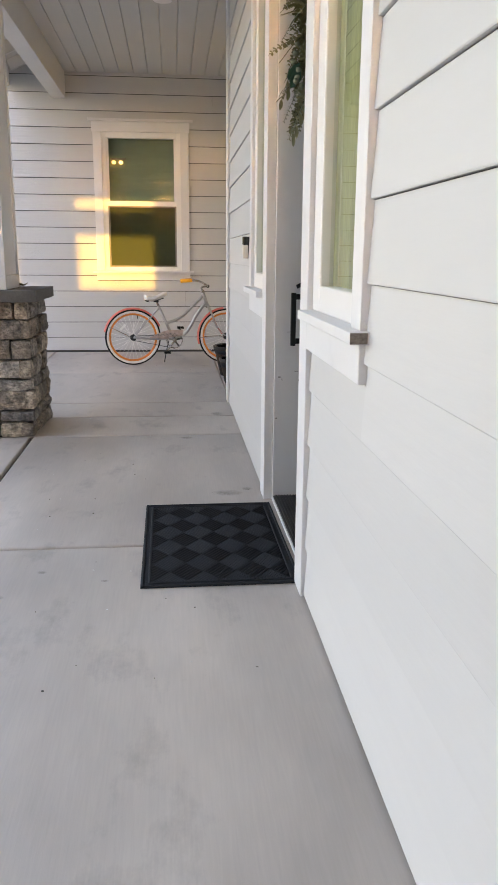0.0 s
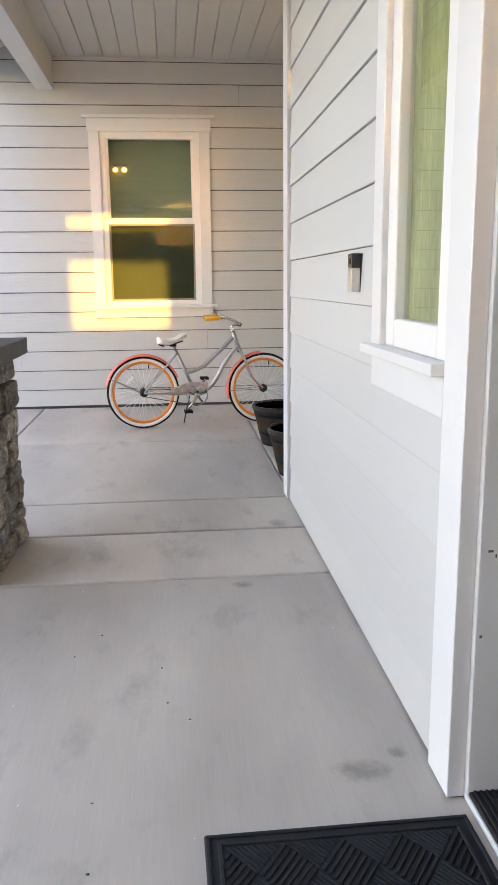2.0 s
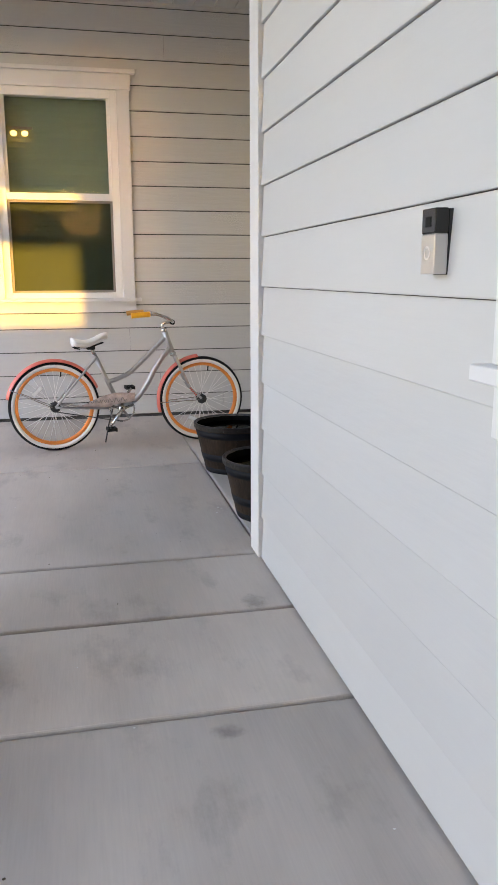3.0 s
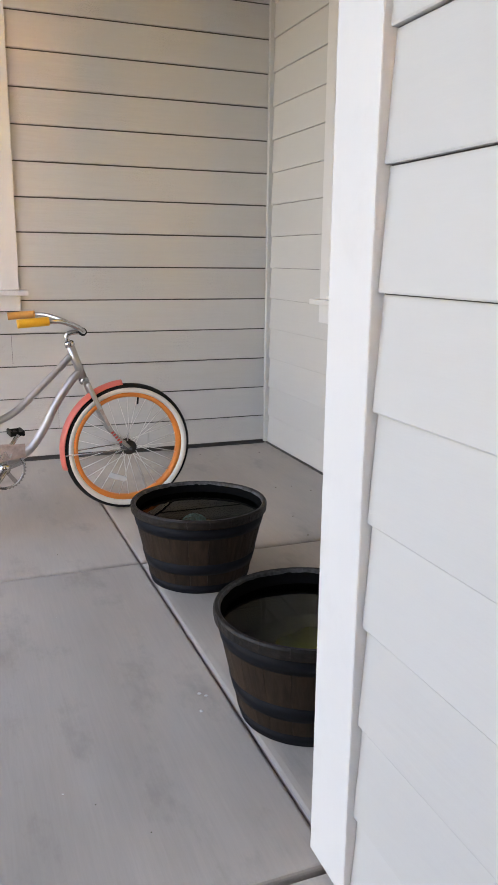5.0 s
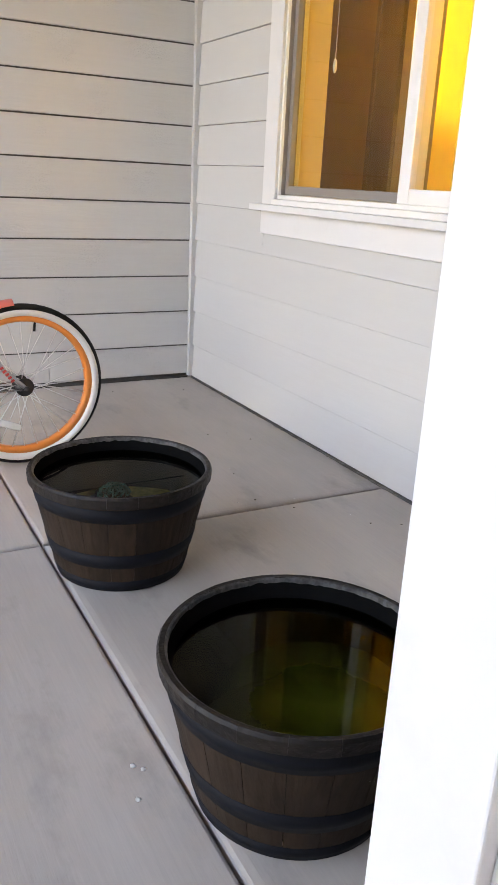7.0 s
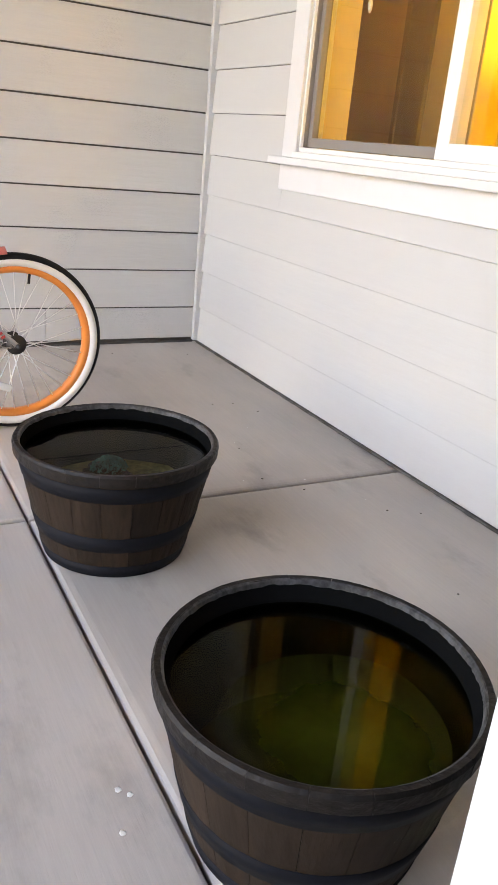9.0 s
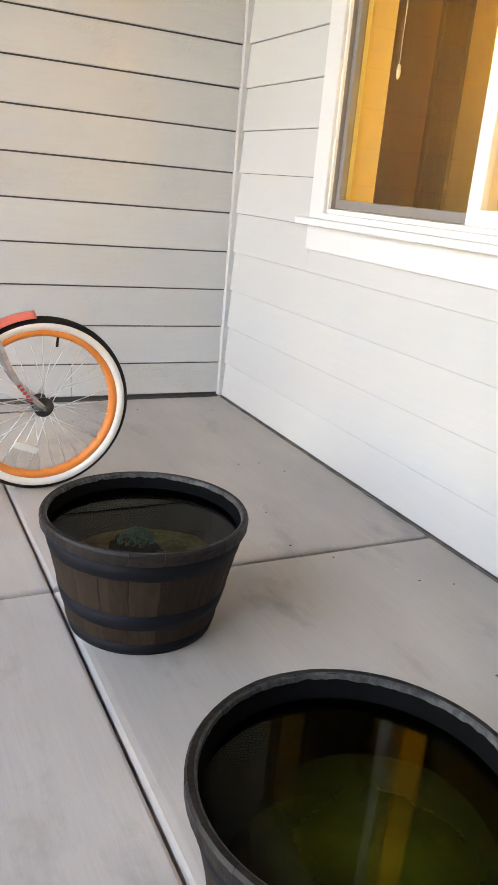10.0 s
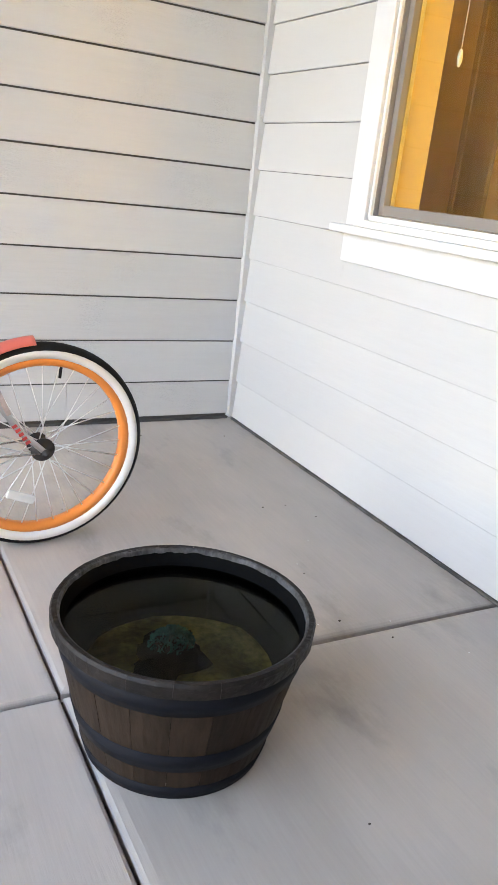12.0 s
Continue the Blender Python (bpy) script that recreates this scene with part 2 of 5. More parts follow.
def stain_material(name, tone, lo, hi, scale, most=0.3):
    """Dirt, or a tub's green cloud, that thins out to nothing through a ragged noise."""
    m = bpy.data.materials.new(name)
    m.use_nodes = True
    nt = m.node_tree
    n, l = nt.nodes, nt.links
    bsdf = n["Principled BSDF"]
    bsdf.inputs["Base Color"].default_value = (*tone, 1)
    bsdf.inputs["Roughness"].default_value = 0.9
    tc, mp, tx, gr, mul, rg = (n.new("ShaderNode" + k) for k in ("TexCoord", "Mapping", "TexNoise", "TexGradient", "Math", "MapRange"))
    mp.inputs["Location"].default_value = (-1, -1, 0)
    mp.inputs["Scale"].default_value = (2, 2, 0)
    l.new(tc.outputs["Generated"], mp.inputs[0])
    gr.gradient_type = "SPHERICAL"
    l.new(mp.outputs[0], gr.inputs[0])
    tx.inputs["Scale"].default_value, tx.inputs["Detail"].default_value, tx.inputs["Roughness"].default_value = scale, 6.0, 0.7
    l.new(tc.outputs["Object"], tx.inputs["Vector"])
    mul.operation = "MULTIPLY"
    l.new(tx.outputs["Fac"], mul.inputs[0])
    l.new(gr.outputs["Fac"], mul.inputs[1])
    rg.inputs["From Min"].default_value, rg.inputs["From Max"].default_value = lo, hi
    rg.inputs["To Max"].default_value = most
    l.new(mul.outputs[0], rg.inputs["Value"])
    l.new(rg.outputs[0], bsdf.inputs["Alpha"])
    return m


M_STAIN = stain_material("dark concrete stain", (0.14, 0.125, 0.11), 0.2, 0.42, 24.0)
M_GREEN_CLOUD = stain_material("soft green cloud", (0.72, 0.74, 0.22), -0.02, 0.5, 4.0, 0.95)
M_SCUFF = material("dark scuff", (0.12, 0.11, 0.10), 0.8)

# ---- mesh helpers ----


def box(bm, x0, y0, z0, x1, y1, z1, m=None):
    v = [bm.verts.new((x, y, z)) for x in (x0, x1) for y in (y0, y1) for z in (z0, z1)]
    if m is not None:
        for p in v:
            p.co = m @ p.co
    for f in ((0, 1, 3, 2), (4, 6, 7, 5), (0, 4, 5, 1), (2, 3, 7, 6), (0, 2, 6, 4), (1, 5, 7, 3)):
        bm.faces.new([v[i] for i in f])
    return v


def rbox(bm, x0, y0, z0, x1, y1, z1, r=0.004, m=None, seg=2):
    tmp = bmesh.new()
    box(tmp, x0, y0, z0, x1, y1, z1)
    bmesh.ops.bevel(tmp, geom=tmp.edges[:], offset=r, segments=seg, affect="EDGES", profile=0.5)
    merge(bm, tmp, m)


def merge(bm, tmp, m=None):
    tmp.verts.index_update()
    vs = [bm.verts.new(m @ v.co if m is not None else v.co) for v in tmp.verts]
    for f in tmp.faces:
        g = bm.faces.new([vs[v.index] for v in f.verts])
        g.smooth = f.smooth
    tmp.free()


def lathe(bm, prof, seg=48, m=None, closed=False):
    """Turn a profile of (radius, height) round z."""
    rings = []
    for r, z in prof:
        ring = []
        for i in range(seg):
            a = 2 * math.pi * i / seg
            p = Vector((r * math.cos(a), r * math.sin(a), z))
            ring.append(bm.verts.new(m @ p if m is not None else p))
        rings.append(ring)
    pairs = list(zip(rings, rings[1:])) + ([(rings[-1], rings[0])] if closed else [])
    for a, b in pairs:
        for i in range(seg):
            f = bm.faces.new((a[i], a[(i + 1) % seg], b[(i + 1) % seg], b[i]))
            f.smooth = True


def disc(bm, r, z, seg=48, m=None):
    vs = []
    for i in range(seg):
        a = 2 * math.pi * i / seg
        p = Vector((r * math.cos(a), r * math.sin(a), z))
        vs.append(bm.verts.new(m @ p if m is not None else p))
    bm.faces.new(vs)


def spline(pts, n=6):
    pts = [Vector(p) for p in pts]
    if len(pts) < 3:
        return pts
    ext = [2 * pts[0] - pts[1]] + pts + [2 * pts[-1] - pts[-2]]
    out = []
    for i in range(1, len(ext) - 2):
        a, b, c, d = ext[i - 1:i + 3]
        for k in range(n):
            t = k / n
            out.append(0.5 * (2 * b + (c - a) * t + (2 * a - 5 * b + 4 * c - d) * t * t + (3 * b - a - 3 * c + d) * t ** 3))
    return out + [pts[-1]]


def tube(bm, pts, r, seg=10, n=6, flat=1.0):
    """A round bar along a smooth curve; r may be a list over the points' ends (start, end)."""
    pts = spline(pts, n)
    r0, r1 = r if isinstance(r, tuple) else (r, r)
    rings, up = [], None
    for i, p in enumerate(pts):
        d = (pts[min(i + 1, len(pts) - 1)] - pts[max(i - 1, 0)]).normalized()
        if up is None:
            up = d.orthogonal().normalized()
        up = (up - d * up.dot(d)).normalized()
        side = d.cross(up)
        rr = r0 + (r1 - r0) * i / max(1, len(pts) - 1)
        rings.append([bm.verts.new(p + rr * (math.cos(2 * math.pi * k / seg) * up + flat * math.sin(2 * math.pi * k / seg) * side)) for k in range(seg)])
    for a, b in zip(rings, rings[1:]):
        for k in range(seg):
            f = bm.faces.new((a[k], a[(k + 1) % seg], b[(k + 1) % seg], b[k]))
            f.smooth = True
    bm.faces.new(rings[0][::-1])
    bm.faces.new(rings[-1])


def blob(bm, c, s, cuts=2, rough=0.0, m=None):
    tmp = bmesh.new()
    bmesh.ops.create_icosphere(tmp, subdivisions=cuts, radius=1.0)
    for v in tmp.verts:
        k = 1 + rough * noise.noise(v.co * 2.3 + Vector(c) * 9)
        v.co = Vector((v.co.x * s[0] * k, v.co.y * s[1] * k, v.co.z * s[2] * k)) + Vector(c)
    for f in tmp.faces:
        f.smooth = True
    merge(bm, tmp, m)


def mesh_of(name, bm, mat):
    bmesh.ops.recalc_face_normals(bm, faces=bm.faces[:])
    me = bpy.data.meshes.new(name)
    bm.to_mesh(me)
    bm.free()
    me.materials.append(mat)
    return me


def part(name, bm, mat, parent=None, label=""):
    ob = new(name, mesh_of(name, bm, mat))
    if parent is not None:
        ob.parent = parent
    if label:
        ob["label"] = label
    return ob


def thing(name, label, category, m=None, group="", kind=""):
    ob = new(name)
    ob.empty_display_size = 0.1
    if m is not None:
        ob.matrix_world = m
    return tagged(ob, label, category, group, kind)


def simple(name, mat, label, category, *boxes, kind="structure", r=0.0):
    bm = bmesh.new()
    for b in boxes:
        (rbox(bm, *b, r=r) if r else box(bm, *b))
    return tagged(part(name, bm, mat), label, category, kind=kind)


def sheet(name, along, face, a, b, z0, z1, mat, parent):
    """A pane of glass as one sheet that faces the porch."""
    me = bpy.data.meshes.new(name)
    q = [(a, z0), (b, z0), (b, z1), (a, z1)]
    if along == "y":
        me.from_pydata([(face, u, z) for u, z in q], [], [(3, 2, 1, 0)])
    else:
        me.from_pydata([(u, face, z) for u, z in q], [], [(0, 1, 2, 3)])
    me.materials.append(mat)
    ob = new(name, me)
    ob.parent = parent
    ob.visible_shadow = False
    return ob


# ---- large structure ----
XW, YF, XE = 0.477, 10.055, 1.785      # faces of the entry wall, the far wall and the nook wall
ROOF0 = -3.2                           # where the porch roof begins
P, TOP = 0.19, 3.26                    # siding course, ceiling height
YC = 6.61                             # outer corner of the entry wall
DOOR0, DOOR1 = 2.83, 3.85              # door opening along the wall
WINDOW = {"near": (1.945, 2.69), "far": (3.99, 4.66)}   # sidelights with their trim

ground = simple("ground", M_GROUND, "bare garden ground round the house", "ground", (-400, -400, -0.5, 400, 400, -0.16))

floor = simple("floor", M_JOINT, "dark dirt in the joints under the concrete porch slabs", "floor", (-3.2, -3.2, -0.3, 2.2, 10.3, -0.03))


def slab(x0, y0, x1, y1, r=0.010, deep=0.011, g=0.0055, gy=0.0085):
    """A cast slab whose top edges were rounded with an edging tool: r wide and deep down."""
    bm = bmesh.new()
    rings = []
    for inset, z in ((0, -0.2), (0, -deep), (0.12 * r, -0.55 * deep), (0.4 * r, -0.18 * deep), (r, 0.0)):
        a, b, c, d = x0 + g + inset, x1 - g - inset, y0 + gy + inset, y1 - gy - inset
        rings.append([bm.verts.new((x, y, z)) for x, y in ((a, c), (b, c), (b, d), (a, d))])
    for p, q in zip(rings, rings[1:]):
        for k in range(4):
            bm.faces.new((p[k], p[(k + 1) % 4], q[(k + 1) % 4], q[k]))
    bm.faces.new(rings[0][::-1])
    bm.faces.new(rings[-1])
    return part("slab", bm, M_CONC, floor)


rows_y = (-3.2, -0.6, 3.26, 5.35)
for a, b in zip(rows_y, rows_y[1:]):
    slab(-0.933, a, 0.60, b, 0.012, 0.009)
    slab(-3.2, a, -0.947, b, 0.012, 0.009)
rows_y = (5.35, 5.985, 6.56, 8.265, 10.3)
for a, b in zip(rows_y, rows_y[1:]):
    slab(-1.45, a, 0.503 if a > 6 else 0.60, b, g=0.0035)
    slab(-3.2, a, -1.45, b)
slab(0.503, 6.56, 2.2, 8.268, 0.026, 0.009, 0.0035)
slab(0.503, 8.268, 2.2, 10.3, 0.026, 0.009, 0.0035)

wall_west = simple("wall_west", M_CORE, "entry wall with light grey lap siding", "wall",
                   (XW + 0.012, -3.2, 0, XW + 0.17, 1.90, TOP), (XW + 0.012, 1.90, 0, XW + 0.17, 2.80, 0.98), (XW + 0.012, 1.90, 2.62, XW + 0.17, 4.62, TOP),
                   (XW + 0.012, 2.66, 0.98, XW + 0.17, 2.80, 2.62), (XW + 0.012, 3.88, 0, XW + 0.17, 4.64, 0.98), (XW + 0.012, 3.88, 0.98, XW + 0.17, 4.03, 2.62),
                   (XW + 0.012, 4.64, 0, XW + 0.17, YC - 0.012, TOP))
wall_return = simple("wall_return", M_CORE, "short wall that turns the corner into the nook", "wall", (XW + 0.17, YC - 0.17, 0, XE + 0.17, YC - 0.012, TOP))
W2A, W2B, W2Z0, W2Z1 = 7.44, 9.214, 1.0, 2.56
wall_nook = simple("wall_nook", M_CORE, "nook wall with light grey lap siding", "wall",
                   (XE + 0.012, YC - 0.1, 0, XE + 0.17, W2A, TOP), (XE + 0.012, W2B, 0, XE + 0.17, YF + 0.2, TOP),
                   (XE + 0.012, W2A, 0, XE + 0.17, W2B, W2Z0), (XE + 0.012, W2A, W2Z1, XE + 0.17, W2B, TOP))
FX0, FX1, FZ0, FZ1 = -0.80, 0.17, 1.0, 2.60
wall_far = simple("wall_far", M_CORE, "end wall of the porch with light grey lap siding", "wall",
                  (-4.2, YF + 0.012, 0, FX0, YF + 0.17, 3.9), (FX1, YF + 0.012, 0, XE + 0.17, YF + 0.17, 3.9),
                  (FX0, YF + 0.012, 0, FX1, YF + 0.17, FZ0), (FX0, YF + 0.012, FZ1, FX1, YF + 0.17, 3.9))

# ceiling of grooved boards
bm = bmesh.new()
x = -1.21
while x < XE:
    w = min(0.165, XE - x)
    rbox(bm, x + 0.002, ROOF0, TOP, x + w - 0.002, YF + 0.01, TOP + 0.03, r=0.0045, seg=1)
    x += 0.165
box(bm, -1.3, ROOF0, TOP + 0.02, XE + 0.2, YF + 0.2, TOP + 0.05)
ceiling = tagged(part("ceiling", bm, M_CEIL), "pale grooved board porch ceiling", "ceiling", kind="structure")
roof = simple("roof", M_ROOF, "roof deck over the porch", "roof", (-1.3, ROOF0, TOP + 0.3, 6.0, YF + 6, TOP + 0.4))

# beam on the columns
bm = bmesh.new()
rbox(bm, -1.345, ROOF0, 2.975, -1.185, YF + 0.01, TOP + 0.09, r=0.006)
beam = tagged(part("beam", bm, M_BEAM), "painted porch beam running to the end wall", "beam", kind="structure")

# open eave with rafters beyond the beam
eave = thing("eave", "open painted roof eave with exposed rafters", "eave", kind="structure")
slope = math.atan2(0.25, 0.52)
bm = bmesh.new()
box(bm, -0.05, ROOF0, 0, 0.62, YF + 0.01, 0.025, pose(-1.30, 0, TOP + 0.33, 0, 0, 0) @ Matrix.Rotation(math.pi, 4, "Z") @ Matrix.Scale(-1, 4, (0, 1, 0)) @ Matrix.Rotation(slope, 4, "Y"))
part("roof_deck", bm, M_CEIL, eave)
for k in range(22):
    y = YF - 0.10 - 0.61 * k
    bm = bmesh.new()
    rbox(bm, 0, -0.022, -0.12, 0.57, 0.022, -0.003, r=0.003, m=pose(-1.30, y, TOP + 0.33) @ Matrix.Rotation(math.pi, 4, "Z") @ Matrix.Rotation(slope, 4, "Y"))
    part("rafter", bm, M_BEAM, eave)
bm = bmesh.new()
rbox(bm, -1.85, ROOF0, 3.10, -1.815, YF + 0.01, 3.30, r=0.004)
part("fascia", bm, M_TRIM, eave)


# ---- lap siding ----


def plank(wall, along, face, a, b, z, mat, h=P, lap=0.0065, gap=0.005):
    """One board: its foot stands proud of the board below, over a fine open joint."""
    lean = lap * h / P
    prof = [(0.0, 0.0), (-0.0015, 0.003), (lean, h - gap), (0.014, h - gap), (0.014, 0.0)]
    bm = bmesh.new()
    ends = []
    mid, half = (a + b) / 2, (b - a) / 2
    for s in (-half, half):
        ends.append([bm.verts.new((p[0], s, p[1]) if along == "y" else (s, p[0], p[1])) for p in prof])
    n = len(prof)
    for i in range(n):
        bm.faces.new((ends[0][i], ends[0][(i + 1) % n], ends[1][(i + 1) % n], ends[1][i]))
    bm.faces.new(ends[0])
    bm.faces.new(ends[1][::-1])
    ob = part("siding_board", bm, mat, wall)
    ob.location = (face, mid, z) if along == "y" else (mid, face, z)
    return ob


def clad(wall, along, face, lo, hi, mat, holes, seed, top=TOP, joints=3.66, lap=0.0065, gap=0.005, foot=0.012):
    """Courses of boards from lo to hi, fitted round the holes (a, b, foot, head)."""
    rnd = random.Random(seed)
    k = 0
    while k * P < top - 0.02:
        z0, z1 = max(foot, k * P), min(top, k * P + P)
        cuts = sorted({lo, hi, *[c for q in holes for c in q[:2] if lo < c < hi]})
        runs = []
        for s, e in zip(cuts, cuts[1:]):
            free = [(z0, z1)]
            for a, b, za, zb in holes:
                if a < e - 0.001 and b > s + 0.001:
                    free = [p for f, g in free for p in ((f, min(g, za)), (max(f, zb), g)) if p[1] - p[0] > 0.004]
            for f in free:
                if runs and runs[-1][1] == s and runs[-1][2] == f:
                    runs[-1][1] = e
                else:
                    runs.append([s, e, f])
        for s, e, (f, g) in runs:
            cut = s + rnd.uniform(0.5, joints)
            while cut < e - 0.3 and e - s > 2.0:
                plank(wall, along, face, s, cut - 0.001, f, mat, g - f, lap, gap)
                s = cut + 0.001
                cut += joints
            plank(wall, along, face, s, e, f, mat, g - f, lap, gap)
        k += 1


# ---- window and trim pieces ----


def trim_window(name, label, along, face, lo, hi, z0, z1, out, casing=0.095, crown=True, sill=(0.07, 0.028), apron=0.088):
    """Casing, crown, sill and apron round an opening lo..hi, z0..z1. out: +1 when the outside lies at lower coordinates."""
    w = thing(name, label, "window", kind="structure")

    def bar(nm, a, b, za, zb, d0, d1, mat=M_TRIM, r=0.003):
        bm = bmesh.new()
        if along == "y":
            rbox(bm, face + d0, a, za, face + d1, b, zb, r=r)
        else:
            rbox(bm, a, face + d0, za, b, face + d1, zb, r=r)
        return part(nm, bm, mat, w)

    bar("casing", lo - casing, lo, z0, z1, -0.014, 0.03)
    bar("casing", hi, hi + casing, z0, z1, -0.014, 0.03)
    bar("head_casing", lo - casing - 0.012, hi + casing + 0.012, z1, z1 + 0.115, -0.018, 0.03)
    if crown:
        bar("crown", lo - casing - 0.05, hi + casing + 0.05, z1 + 0.115, z1 + 0.145, -0.05, 0.03)
    bar("window_sill", lo - casing - 0.045, hi + casing + 0.045, z0 - sill[1], z0, -sill[0], 0.06)
    bar("apron", lo - casing - 0.005, hi + casing + 0.005, z0 - sill[1] - apron, z0 - sill[1], -0.014, 0.03)
    return w, bar


# far wall window: two sashes
w, bar = trim_window("window_1", "white double hung window with blinds behind and a screen below", "x", YF, -0.79, 0.145, 1.005, 2.615, 1, casing=0.1)
for a, b in ((-0.79, -0.735), (0.09, 0.145)):
    bar("window_frame", a, b, 1.005, 2.615, 0.005, 0.09, M_VINYL)
bar("window_frame", -0.735, 0.09, 2.55, 2.615, 0.005, 0.09, M_VINYL)
bar("window_frame", -0.735, 0.09, 1.005, 1.05, 0.005, 0.09, M_VINYL)
bar("meeting_rail", -0.735, 0.09, 1.775, 1.83, 0.0, 0.07, M_VINYL)
for a, b in ((-0.735, -0.71), (0.065, 0.09)):
    bar("sash_stile", a, b, 1.83, 2.55, 0.02, 0.05, M_VINYL)
for a, b, c, d in ((-0.733, -0.715, 1.05, 1.775), (0.07, 0.088, 1.05, 1.775), (-0.715, 0.07, 1.05, 1.068), (-0.715, 0.07, 1.757, 1.775)):
    bar("screen_frame", a, b, c, d, 0.018, 0.032, M_FRAME, 0.002)
sheet("pane", "x", YF + 0.036, -0.71, 0.065, 1.83, 2.55, M_PANE_LOW_GLOSS, w)
sheet("pane", "x", YF + 0.056, -0.715, 0.07, 1.068, 1.757, M_PANE_LOW_GLOSS, w)
sheet("insect_screen", "x", YF + 0.025, -0.715, 0.07, 1.068, 1.757, M_MESH, w)
blind = thing("window_blind", "closed grey green slatted blind behind the glass", "blind")
for k in range(40):
    bm = bmesh.new()
    box(bm, -0.75, -0.012, -0.0008, 0.11, 0.034, 0.0008, pose(0, YF + 0.115, 1.03 + 0.04 * k, 76, 0, 0))
    part("slat", bm, M_BLIND, blind)
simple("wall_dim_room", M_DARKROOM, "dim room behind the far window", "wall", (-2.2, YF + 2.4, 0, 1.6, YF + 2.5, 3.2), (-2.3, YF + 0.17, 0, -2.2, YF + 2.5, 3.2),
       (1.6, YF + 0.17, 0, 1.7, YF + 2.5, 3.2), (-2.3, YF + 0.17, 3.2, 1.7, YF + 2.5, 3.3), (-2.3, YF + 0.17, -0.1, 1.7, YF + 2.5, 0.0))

# nook slider
w, bar = trim_window("window_2", "white sliding window with brown vertical blinds and yellow light inside", "y", XE, W2A + 0.03, W2B - 0.03, 0.982, 2.53, 1, casing=0.107, sill=(0.055, 0.028), apron=0.1)
A, B = W2A + 0.03, W2B - 0.03
MID = 8.33
for a, b, c, d in ((A, A + 0.045, 1.006, 2.53), (B - 0.012, B, 1.006, 2.53), (A, B, 2.49, 2.53), (A, B, 1.006, 1.024)):
    bar("window_frame", a, b, c, d, 0.0, 0.10, M_VINYL)
bar("sub_sill", A - 0.004, B + 0.004, 0.982, 1.006, -0.026, 0.06, M_VINYL, 0.004)
bar("meeting_stile", MID - 0.03, MID + 0.03, 1.024, 2.49, 0.006, 0.07, M_VINYL)
bar("fixed_rail", A + 0.045, MID - 0.03, 1.024, 1.075, 0.006, 0.07, M_VINYL)
for a, b, c, d in ((B - 0.042, B - 0.016, 1.026, 2.49), (MID + 0.03, B - 0.042, 1.026, 1.062), (MID + 0.03, B - 0.042, 2.45, 2.49)):
    bar("screen_frame", a, b, c, d, 0.03, 0.06, M_FRAME, 0.002)
bar("screen_seal", B - 0.0155, B - 0.012, 1.024, 2.49, 0.012, 0.06, M_FRAME, 0.001)
sheet("pane", "y", XE + 0.052, MID + 0.03, B - 0.042, 1.062, 2.45, M_PANE, w)
sheet("pane", "y", XE + 0.032, A + 0.045, MID - 0.03, 1.075, 2.49, M_PANE, w)
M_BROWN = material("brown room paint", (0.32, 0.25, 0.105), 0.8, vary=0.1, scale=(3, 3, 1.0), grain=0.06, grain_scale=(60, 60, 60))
simple("wall_lit_room", M_ROOMY, "yellow lit room behind the sliding window", "wall",
       (XE + 0.10, B, 0.98, XE + 0.22, B + 0.05, 2.6), (XE + 0.17, 10.5, 0, XE + 1.2, 10.6, 3.0), (XE + 0.17, 5.2, 0, XE + 1.2, 5.3, 3.0), (XE + 0.10, 7.4, 0.92, XE + 0.32, B, 0.98),
       (XE + 0.17, 5.2, -0.1, XE + 1.2, 10.6, 0.0), (XE + 0.18, 9.2, 0, XE + 0.215, 10.5, 3.0), (XE + 0.92, 9.06, 0, XE + 0.95, 9.24, 3.0))
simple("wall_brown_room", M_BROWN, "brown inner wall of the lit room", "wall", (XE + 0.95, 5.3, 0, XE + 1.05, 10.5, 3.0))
# ceiling coloured dark so the upper room reads as unlit
simple("ceiling_lit_room", M_SHADE, "ceiling of the lit room, coloured dark to look unlit", "ceiling", (XE + 0.17, 5.2, 2.9, XE + 1.2, 10.6, 3.0))
# dark brown upright strip with a thinner bar beside it
simple("door_2", M_SHADE, "dark brown upright strip on the inner wall of the lit room", "door", (XE + 0.925, 9.62, 0, XE + 0.95, 9.80, 3.0), (XE + 0.915, 9.80, 0, XE + 0.95, 9.83, 3.0))
cord = thing("pull_string", "thin pull string with a small oval pull behind the glass", "cord")
bm = bmesh.new()
tube(bm, [(XE + 0.13, 9.0, 2.5), (XE + 0.13, 9.0, 1.56)], 0.0018, 6)
part("string", bm, M_TRIM, cord)
bm = bmesh.new()
blob(bm, (XE + 0.13, 9.0, 1.53), (0.009, 0.009, 0.028), 2)
part("pull", bm, M_REFL, cord)
vane_mat = bpy.data.materials.new("translucent yellow blind")
vane_mat.use_nodes = True
vn = vane_mat.node_tree
tl = vn.nodes.new("ShaderNodeBsdfTranslucent")
tl.inputs[0].default_value = (0.9, 0.78, 0.3, 1)
vn.links.new(tl.outputs[0], vn.nodes["Material Output"].inputs[0])
bm = bmesh.new()
rbox(bm, XE + 0.098, MID - 0.125, 1.03, XE + 0.102, MID - 0.012, 2.5, r=0.0008, seg=1)
rbox(bm, XE + 0.095, MID - 0.135, 1.03, XE + 0.105, MID - 0.125, 2.5, r=0.002, seg=1)
tagged(part("yellow_vane", bm, vane_mat), "yellow glowing translucent vertical blind slat behind the glass", "blind")
